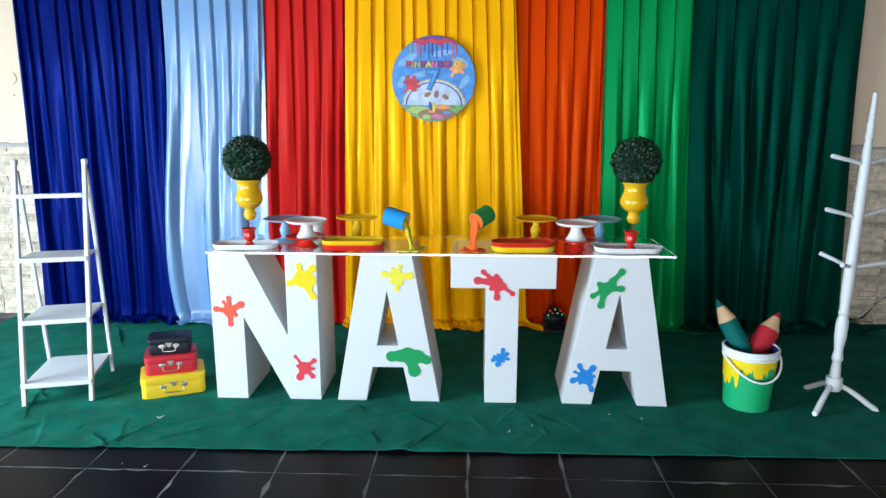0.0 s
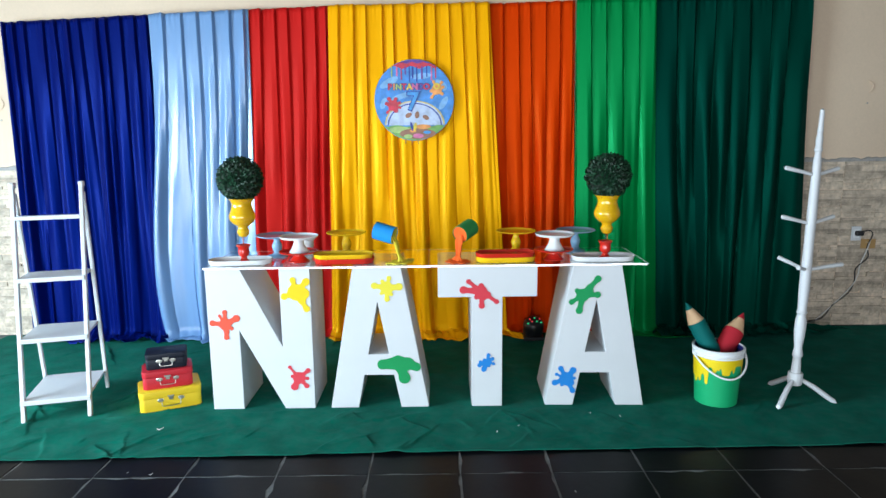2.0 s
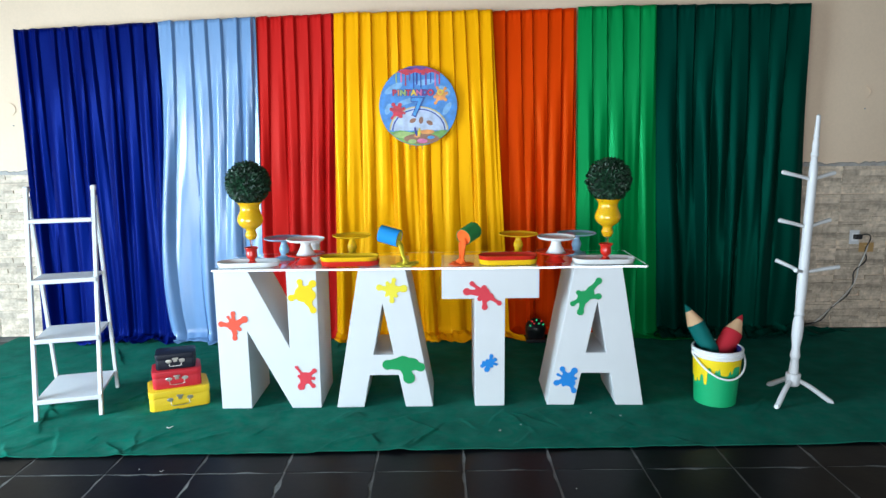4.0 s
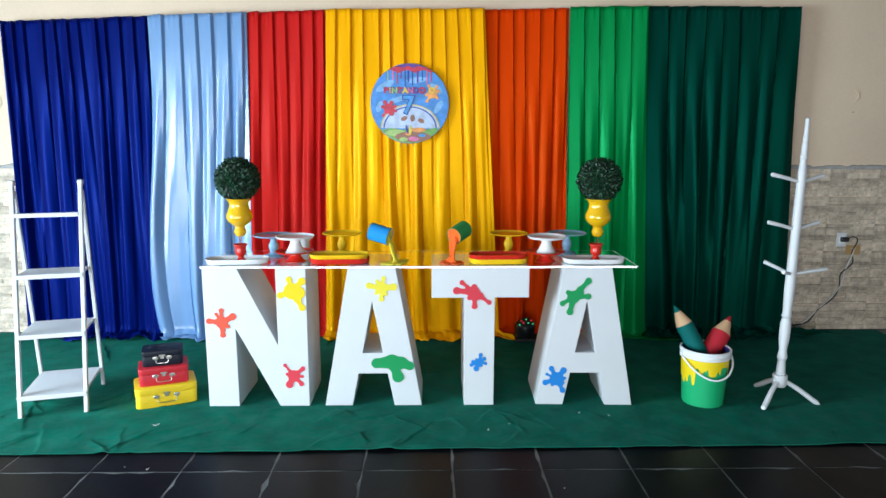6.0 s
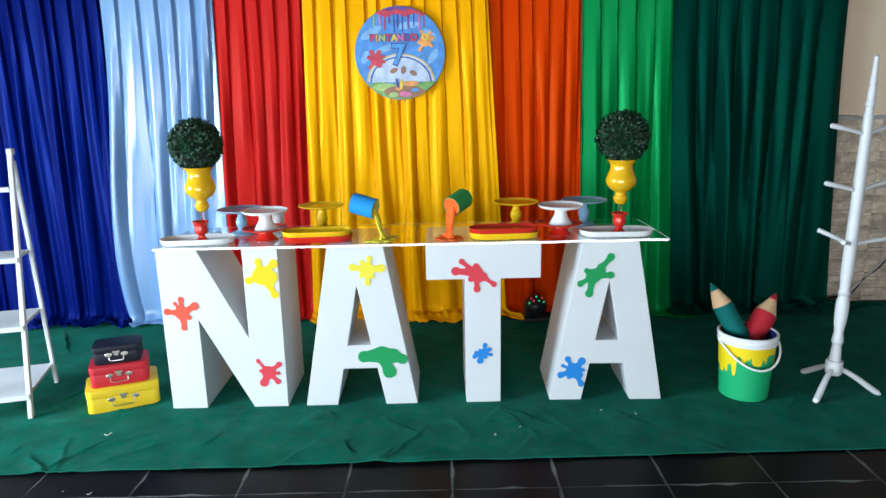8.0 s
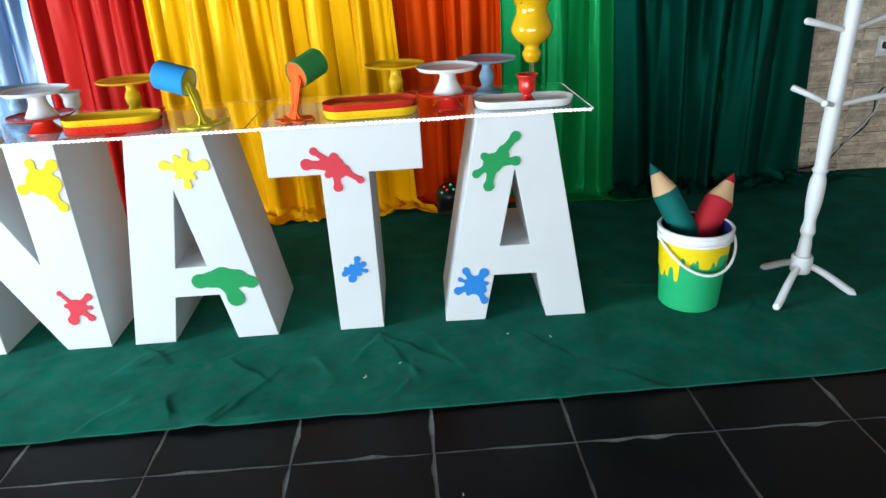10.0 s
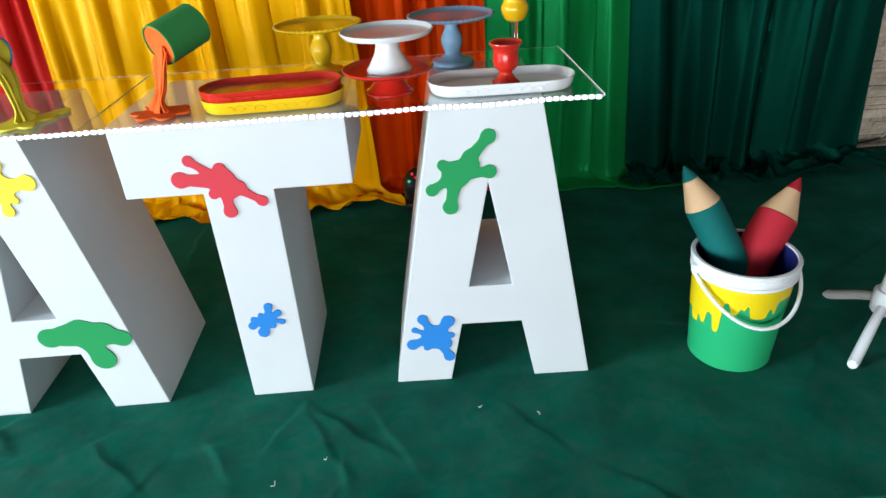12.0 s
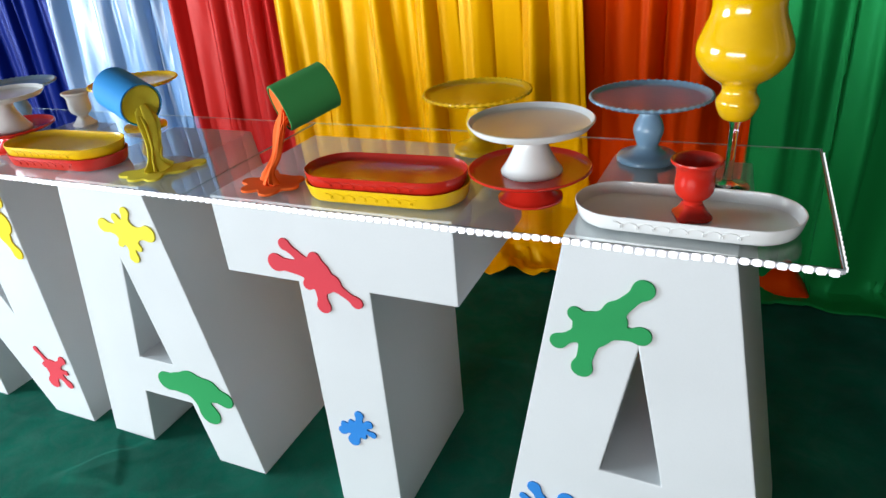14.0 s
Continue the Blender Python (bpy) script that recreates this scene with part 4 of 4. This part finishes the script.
# ---- stacked toy suitcases ----
def suitcase(m, material, label, w, d, h):
    ob = thing("suitcase", m, label, "suitcase", "stacked toy suitcases")
    r = min(0.030, d * 0.15)

    def shell(z0, z1, grow):
        bm = bmesh.new()
        loop = []
        for cx, cy, a0 in ((1, 1, 0), (-1, 1, 90), (-1, -1, 180), (1, -1, 270)):
            for k in range(7):
                a = radians(a0 + 15 * k)
                loop.append((cx * (w / 2 - r) + (r + grow) * math.cos(a), cy * (d / 2 - r) + (r + grow) * math.sin(a)))
        f = bm.faces.new([bm.verts.new((x, y, z0)) for x, y in loop])
        ext = bmesh.ops.extrude_face_region(bm, geom=[f])
        bmesh.ops.translate(bm, vec=(0, 0, z1 - z0), verts=[v for v in ext["geom"] if isinstance(v, bmesh.types.BMVert)])
        bmesh.ops.recalc_face_normals(bm, faces=bm.faces[:])
        edges = [e for e in bm.edges if e.calc_face_angle(0) > 0.8]
        bmesh.ops.bevel(bm, geom=edges, offset=0.003, segments=2, profile=0.5, affect="EDGES")
        return bm

    part("body", shell(0, h * 0.66, 0), material, ob)
    part("lid", shell(h * 0.655, h, 0.002), material, ob)
    y = -d / 2
    hw = w * 0.15
    part("handle", smooth_bar([(-hw, y - 0.004, h * 0.52), (-hw, y - 0.014, h * 0.40), (-hw * 0.9, y - 0.016, h * 0.28), (0, y - 0.017, h * 0.26), (hw * 0.9, y - 0.016, h * 0.28), (hw, y - 0.014, h * 0.40), (hw, y - 0.004, h * 0.52)], 0.0020, 8), M["metal"], ob, "nickel wire handle")
    for sx in (-1, 1):
        part("handle_plate", lathe([(0, 0), (0.011, 0), (0.009, 0.003), (0, 0.004)], 16, pose(sx * hw * 1.1, y, h * 0.54, 90) @ Matrix.Diagonal((1.5, 1, 1, 1))), M["metal"], ob)
    latch = box((0.034, 0.005, 0.010), (0, y - 0.004, h * 0.70), 0.002)
    box((0.020, 0.006, 0.018), (0, y - 0.004, h * 0.60), 0.002, bm=latch)
    part("latch", latch, M["metal"], ob, "nickel latch")
    return ob


suitcase(pose(-1.424, 0.101, 0.004, 0, 0, 25), M["case_yellow"], "yellow toy suitcase with nickel latch, on the carpet", 0.310, 0.215, 0.112)
suitcase(pose(-1.430, 0.108, 0.117, 0, 0, 22), M["case_red"], "red toy suitcase with nickel latch, on a yellow one", 0.250, 0.175, 0.098)
suitcase(pose(-1.432, 0.116, 0.216, 0, 0, 19), M["case_black"], "dark navy toy suitcase with nickel latch, on a red one", 0.205, 0.140, 0.086)


# ---- pail with two big pencils ----
PX, PY = 1.567, 0.036
pail = thing("paint_pail", pose(PX, PY, 0.004), "green and yellow plastic paint pail with a white rim", "pail")
R0, R1, PH = 0.109, 0.127, 0.313


def pail_r(z):
    return R0 + (R1 - R0) * z / PH


part("body", lathe([(0, 0), (R0 - 0.004, 0), (R0, 0.004), (pail_r(PH - 0.032), PH - 0.032), (pail_r(PH - 0.032) - 0.003, PH - 0.032)], 56), M["pot_green"], pail, "green wrapped pail body")
part("inside", lathe([(R1 - 0.006, PH - 0.004), (R0 - 0.004, 0.02), (0, 0.02)], 48), M["pot_blue"], pail, "dark blue inside")
rim = [(R1 - 0.004, PH - 0.034), (R1 + 0.004, PH - 0.034), (R1 + 0.005, PH - 0.026), (R1 + 0.001, PH - 0.023), (R1 + 0.001, PH - 0.018), (R1 + 0.007, PH - 0.015), (R1 + 0.008, PH - 0.004), (R1 + 0.005, PH), (R1 - 0.003, PH), (R1 - 0.005, PH - 0.02)]
part("rim", lathe(rim, 64), M["pot_white"], pail, "ribbed white plastic rim")
# where the drip line steps up or down round the pail, in degrees, and by how much
DRIPS = ((20, -0.04), (34, 0.055), (70, -0.05), (86, 0.045), (120, -0.04), (136, 0.05), (158, -0.035), (178, -0.032), (193, 0.034), (197, -0.020), (206, 0.046), (216, -0.054),
         (226, 0.098), (235, -0.033), (245, 0.022), (250, -0.012), (252, 0.024), (257, -0.037), (279, 0.027), (285, -0.025), (290, 0.038), (318, -0.058), (334, 0.030), (348, -0.028))
grip = bmesh.new()
for k in range(22):
    a = radians(214 + 3.2 * k)
    box((0.0045, 0.003, 0.009), (0, 0, 0), 0.0008, pose((R1 + 0.008) * math.cos(a), (R1 + 0.008) * math.sin(a), PH - 0.010, 0, 0, math.degrees(a) + 90), grip)
part("rim_grip", grip, M["pot_white"], pail, "row of moulded ribs on the rim")
part("rim_ring", lathe([(R1 - 0.002, PH - 0.046), (R1 + 0.003, PH - 0.046), (R1 + 0.0055, PH - 0.043), (R1 + 0.0055, PH - 0.039), (R1 + 0.003, PH - 0.036), (R1 - 0.002, PH - 0.036)], 64), M["pot_white"], pail)
wrap = bmesh.new()
prev = None
for k in range(361):
    a = 2 * math.pi * k / 360
    low = 0.165
    for at, rise in DRIPS:
        low += rise / (1 + math.exp(-(math.degrees(a) - at) / 0.75))
    low += 0.003 * math.sin(math.degrees(a) * 0.11)
    ring = []
    for z in np.linspace(low, PH - 0.033, 7):
        r = pail_r(z) + 0.0012
        ring.append(wrap.verts.new((r * math.cos(a), r * math.sin(a), z)))
    if prev:
        for i in range(6):
            wrap.faces.new((prev[i], ring[i], ring[i + 1], prev[i + 1]))
    prev = ring
part("drip_wrap", wrap, M["pot_yellow"], pail, "yellow dripping paint wrap")
hp = []
for k in range(25):
    t = math.pi * k / 24
    x = -math.cos(t) * (R1 + 0.013)
    drop = math.sin(t)
    hp.append((x, -0.030 * drop - (R1 + 0.002) * drop * 0.92, PH - 0.035 - 0.105 * drop ** 1.3))
hm = pose(0, 0, 0, 0, 0, 4)
part("handle", tube([hm @ Vector(p) for p in hp], 0.0052, 10), M["pot_white"], pail, "white plastic bail handle")
for sx in (-1, 1):
    part("handle_boss", lathe([(0, 0), (0.014, 0), (0.013, 0.010), (0, 0.012)], 20, hm @ pose(sx * (R1 + 0.002), 0, PH - 0.034, 0, sx * 90, 0)), M["pot_white"], pail)


def pencil(tip, foot, body_mat, label, r=0.048):
    tip, foot = Vector(tip), Vector(foot)
    way = (tip - foot)
    L = way.length
    ob = thing("giant_pencil", Matrix.Translation(foot) @ way.to_track_quat("Z", "Y").to_matrix().to_4x4(), label, "giant pencil", "giant craft pencils in the pail")
    part("barrel", lathe([(0, 0), (r, 0), (r, L - 0.120), (r - 0.002, L - 0.118), (0, L - 0.118)], 40), body_mat, ob)
    part("cone", lathe([(r - 0.0015, L - 0.1175), (0.018, L - 0.036), (0, L - 0.036)], 40), M["foam_skin"], ob, "bare wood coloured cone")
    part("lead", lathe([(0.0200, L - 0.0402), (0.0206, L - 0.0395), (0.010, L - 0.016), (0.002, L - 0.001), (0, L)], 40), body_mat, ob)
    return ob


pencil((1.420, 0.150, 0.524), (1.625, 0.030, 0.120), M["foam_teal"], "giant teal green foam pencil leaning in the pail")
pencil((1.752, 0.165, 0.458), (1.520, 0.024, 0.140), M["foam_wine"], "giant dark red foam pencil leaning in the pail", 0.053)


# ---- coat rack ----
rack = thing("coat_rack", pose(1.992, 0.036, 0.004, 0, 0.9, 0), "white painted turned wooden coat rack with pegs", "coat rack")
pole = [(0.026, 0.13), (0.023, 0.20), (0.020, 0.235), (0.026, 0.25), (0.024, 0.27), (0.020, 0.30), (0.027, 0.36), (0.028, 0.44), (0.021, 0.475), (0.027, 0.49), (0.022, 0.51), (0.030, 0.62), (0.029, 0.74), (0.027, 0.90), (0.028, 1.00), (0.026, 1.10), (0.025, 1.22), (0.023, 1.28), (0.017, 1.33), (0.023, 1.345), (0.018, 1.365), (0.019, 1.40), (0.014, 1.43), (0.017, 1.44), (0.0145, 1.46), (0.012, 1.545)]
pole = [(r * (1.0 if z < 0.6 else 0.88), z) for r, z in pole]
part("pole", lathe([(0, 0.13), *curve_round(pole, 3), (0, 1.555)], 28), M["white"], rack)
part("hub", lathe([(0, 0.085), (0.030, 0.085), (0.036, 0.092), (0.038, 0.12), (0.038, 0.150), (0.034, 0.156), (0, 0.156)], 32), M["white"], rack)
for fx, fy in ((-0.144, -0.124), (0.203, -0.052), (-0.018, 0.218)):
    d = Vector((fx, fy, 0)).normalized()
    part("foot", smooth_bar([d * 0.020 + Vector((0, 0, 0.118)), d * 0.09 + Vector((0, 0, 0.082)), Vector((fx, fy, 0.014)) - d * 0.02, Vector((fx, fy, 0.011))], [0.012, 0.012, 0.0125, 0.013, 0.0135, 0.014, 0.0145, 0.0145, 0.0145, 0.014, 0.0135, 0.013, 0.010], 14), M["white"], rack)
for z, pegs in ((1.222, ((-0.172, -0.020, 0.034), (0.134, 0.030, 0.030))), (0.970, ((-0.166, -0.020, 0.034), (0.136, 0.030, 0.032))), (0.725, ((-0.120, 0.070, 0.050), (-0.088, -0.080, 0.022), (0.186, -0.010, 0.028)))):
    for px, py, pz in pegs:
        e = Vector((px, py, 0))
        part("peg", tube([e * 0.10 + Vector((0, 0, z - 0.002)), e * 0.5 + Vector((0, 0, z + pz * 0.45)), e * 0.97 + Vector((0, 0, z + pz * 0.97)), e + Vector((0, 0, z + pz))], [0.0085, 0.0095, 0.0115, 0.008], 14), M["white"], rack)


# ---- small party light on the carpet ----
disco = thing("party_light", pose(0.730, 1.14, 0.006) @ Matrix.Scale(1.4, 4), "small black party light with green leds, on the carpet", "party light")
part("base", box((0.10, 0.07, 0.018), (0, 0, 0.010), 0.004), M["black"], disco)
part("head", lathe([(0, -0.055), (0.040, -0.055), (0.050, -0.045), (0.052, 0.01), (0.040, 0.035), (0.028, 0.045), (0, 0.047)], 28, pose(0, 0, 0.068, 35, 0, 0)), M["black"], disco)
for k, (x, z) in enumerate(((-0.032, 0.094), (-0.012, 0.102), (0.012, 0.102), (0.034, 0.098), (-0.022, 0.112), (0.002, 0.118), (0.026, 0.113))):
    led = bmesh.new()
    bmesh.ops.create_icosphere(led, subdivisions=2, radius=0.0048, matrix=Matrix.Translation((x, -0.038 + (z - 0.094) * 0.7, z)))
    part("led", led, M["led_red" if k in (1, 4, 6) else "led_green"], disco, "lit red led" if k in (1, 4, 6) else "lit green led")


# ---- scraps on the carpet and floor ----
for x, y, z, turn, size in ((-1.333, -0.258, 0.012, 20, 0.030), (0.346, -0.325, 0.008, 60, 0.016), (0.846, -0.125, 0.008, 10, 0.010), (0.993, -0.165, 0.008, 100, 0.012), (0.459, -0.260, 0.008, 30, 0.009), (-1.200, -0.677, -0.004, 40, 0.016), (-1.31, -0.66, -0.004, 10, 0.006), (0.62, -0.863, -0.004, 75, 0.008)):
    bit = thing("paper_scrap", pose(x, y, z, 0, 0, turn), "tiny pale paper scrap lying on the ground", "paper scrap", "scraps on the ground")
    part("scrap", smooth_bar([(-size * 0.5, size * 0.25, 0.002), (-size * 0.15, -size * 0.1, 0.0005), (size * 0.1, 0, 0.0015), (size * 0.5, size * 0.3, 0.003)], [size * 0.05 + 0.0006] * 13, 6), M["cord_white"], bit)

# ---- on the wall ----
def wall_lamp(x, z):
    ob = thing("wall_lamp", pose(x, WALL_Y - 0.001, z), "grey half-round wall lamp, unlit, above the curtains", "wall lamp", "wall lamps")
    bm = lathe([(0.075, 0.22), (0.085, 0.10), (0.083, 0.04), (0.070, 0.010), (0.045, 0.0), (0, 0)], 40)
    bmesh.ops.bisect_plane(bm, geom=bm.verts[:] + bm.edges[:] + bm.faces[:], plane_co=(0, 0, 0), plane_no=(0, 1, 0), clear_outer=True)
    part("shade", bm, M["lamp_grey"], ob).modifiers.new("thickness", "SOLIDIFY").thickness = 0.003
    part("mount", box((0.15, 0.012, 0.16), (0, -0.0065, 0.12), 0.003), M["lamp_grey"], ob)
    return ob


wall_lamp(-2.005, 2.440)
wall_lamp(1.000, 2.424)
for x, z in ((3.112, 1.748), (-3.03, 1.69)):
    hook = thing("wall_hook", pose(x, WALL_Y - 0.004, z), "small thin round hook on the beige wall", "wall hook", "wall hooks")
    part("ring", tube([(0.042 * math.cos(t), -0.001, 0.042 * math.sin(t)) for t in np.linspace(-1.3, 1.5, 16)], 0.0035, 8), M["wall"], hook)
    part("pin", tube([(0.012, 0.004, -0.115), (0.012, -0.003, -0.115)], 0.005, 8), M["mortar"], hook)

sock = thing("wall_socket", pose(3.128, WALL_Y - 0.016, 0.698), "white wall socket with a black plug on stone tiles", "wall socket")
part("plate", box((0.072, 0.008, 0.105), (0, 0, 0), 0.003), M["white"], sock)
part("insert", box((0.044, 0.004, 0.062), (0, -0.005, 0), 0.001), M["pot_white"], sock)
part("plug", box((0.058, 0.032, 0.036), (0.012, -0.022, 0.004), 0.008), M["black"], sock, "black plug")
patch = thing("tape_patch", pose(3.225, WALL_Y - 0.014, 0.62), "brown tape patch holding cords on the wall", "tape")
part("tape", box((0.11, 0.002, 0.07), (0, 0, 0), 0.0008), M["tape"], patch)
for name, cols, pts in (("power_cord", "cord", ((3.12, 0.706), (3.17, 0.72), (3.20, 0.69), (3.17, 0.60), (3.18, 0.52), (3.10, 0.44), (3.10, 0.34), (3.06, 0.25), (2.95, 0.16), (2.88, 0.06), (2.72, 0.03))),
                        ("power_cord", "cord_white", ((3.19, 0.66), (3.17, 0.58), (3.13, 0.47), (3.12, 0.38), (3.07, 0.29), (2.97, 0.18), (2.84, 0.05), (2.78, 0.02)))):
    cd = thing(name, pose(0.045, WALL_Y - 0.020, 0), ("dark" if cols == "cord" else "white") + " power cord hanging down the stone tiles", "power cord")
    part("cord", smooth_bar([(x, -0.002 - 0.006 * math.sin(i * 2.1) ** 2, z) for i, (x, z) in enumerate(pts)], 0.0045, 8), M[cols], cd)


# ---- stack of plastic chairs by the wall ----
def plastic_chair(m):
    ob = thing("plastic_chair", m, "white plastic chair in a stack by the wall", "chair", "stacked plastic chairs")
    part("seat", box((0.42, 0.42, 0.02), (0, 0, 0.42), 0.008), M["pot_white"], ob)
    for k in range(5):
        x = -0.16 + 0.08 * k
        part("back_slat", bar((x, 0.20, 0.43), (x * 1.1, 0.29, 0.80), 0.045, 0.010, 0.004), M["pot_white"], ob)
    part("back_rail", smooth_bar([(-0.22, 0.27, 0.80), (0, 0.31, 0.84), (0.22, 0.27, 0.80)], 0.014, 10), M["pot_white"], ob)
    for sx in (-1, 1):
        for sy in (-1, 1):
            part("leg", tube([(sx * 0.19, sy * 0.19, 0.42), (sx * 0.25, sy * 0.24, 0.0)], [0.026, 0.020], 12), M["pot_white"], ob)
        part("armrest", smooth_bar([(sx * 0.20, -0.20, 0.42), (sx * 0.25, -0.19, 0.62), (sx * 0.26, 0.0, 0.65), (sx * 0.22, 0.26, 0.66)], 0.018, 10), M["pot_white"], ob)
    return ob


chair = plastic_chair(pose(3.76, 1.03, -0.005, 0, 0, 0))
for k in range(1, 4):
    copy_thing(chair, pose(3.76, 1.03 + 0.012 * k, -0.005 + 0.085 * k, 0, 0, 0))


# ---- stone tiles of the dado ----
def stone_mesh(seed):
    rng = random.Random(seed)
    bm = bmesh.new()
    w, h = 0.366, 0.201
    z = 0.0
    while z < h - 0.008:
        dz = min(rng.choice((rng.uniform(0.014, 0.022), rng.uniform(0.022, 0.046))), h - z)
        if h - z - dz < 0.014:
            dz = h - z
        x = 0.0
        while x < w - 0.01:
            dx = min(rng.uniform(0.07, 0.26), w - x)
            if w - x - dx < 0.05:
                dx = w - x
            t = rng.uniform(0.003, 0.017)
            before = len(bm.verts)
            box((dx - 0.0012, t, dz - 0.0012), (x + dx / 2 - w / 2, -t / 2, z + dz / 2), bm=bm)
            bm.verts.ensure_lookup_table()
            for v in bm.verts[before:]:
                if v.co.y < -t * 0.7:
                    v.co += Vector((rng.uniform(-0.002, 0.002), rng.uniform(-0.003, 0.002), rng.uniform(-0.0022, 0.0022)))
            x += dx
        z += dz
    me = bpy.data.meshes.new("stone_tile")
    bm.to_mesh(me)
    bm.free()
    me.materials.append(M["stone"])
    return me


stones = [stone_mesh(s) for s in range(7)]
pick = random.Random(3)
for col in range(25):
    for row in range(6):
        ob = new("stone_tile", stones[pick.randrange(7)])
        ob.parent = wall_back
        ob.location = (3.005 + 0.185 - 0.370 * (20 - col), WALL_Y + 0.002, 0.002 + 0.2035 * row)

# ---- slate tiles of the floor ----
def slate_mesh(seed):
    rng = random.Random(seed)
    bm = bmesh.new()
    outline = []
    for side in range(4):
        turn = Matrix.Rotation(side * math.pi / 2, 3, "Z")
        for k in range(7):
            along = -0.197 + 0.394 * k / 7
            bite = rng.uniform(0.0, 0.0045) + (rng.uniform(0.006, 0.014) if rng.random() < 0.10 else 0.0)
            outline.append(turn @ Vector((along, -0.1975 + bite, 0)))
    upper = [bm.verts.new(p) for p in outline]
    lower = [bm.verts.new(p * 1.008 - Vector((0, 0, 0.010))) for p in outline]
    bm.faces.new(upper)
    for k in range(len(outline)):
        n = (k + 1) % len(outline)
        bm.faces.new((upper[n], upper[k], lower[k], lower[n]))
    me = bpy.data.meshes.new("slate_tile")
    bm.to_mesh(me)
    bm.free()
    me.materials.append(M["tile"])
    return me


slates = [slate_mesh(s) for s in range(5)]
rest = bmesh.new()
for i in range(-12, 12):
    for j in range(-14, 5):
        x, y = 0.152 + 0.2 + 0.4 * i, -0.697 + 0.2 + 0.4 * j
        lift = pick.uniform(-0.0012, 0.0008)
        if -3.3 < x < 3.5 and -2.2 < y < 1.4:
            ob = new("slate_tile", slates[pick.randrange(5)])
            ob.parent, ob.location = floor_base, (x, y, -0.006 + lift)
        elif y > -6.2 and -4.7 < x < 4.9:
            box((0.392, 0.392, 0.012), (x, y, -0.012 + lift), bm=rest)
part("slate_tile_field", rest, M["tile"], floor_base, smooth=False)["kind"] = "stuff"
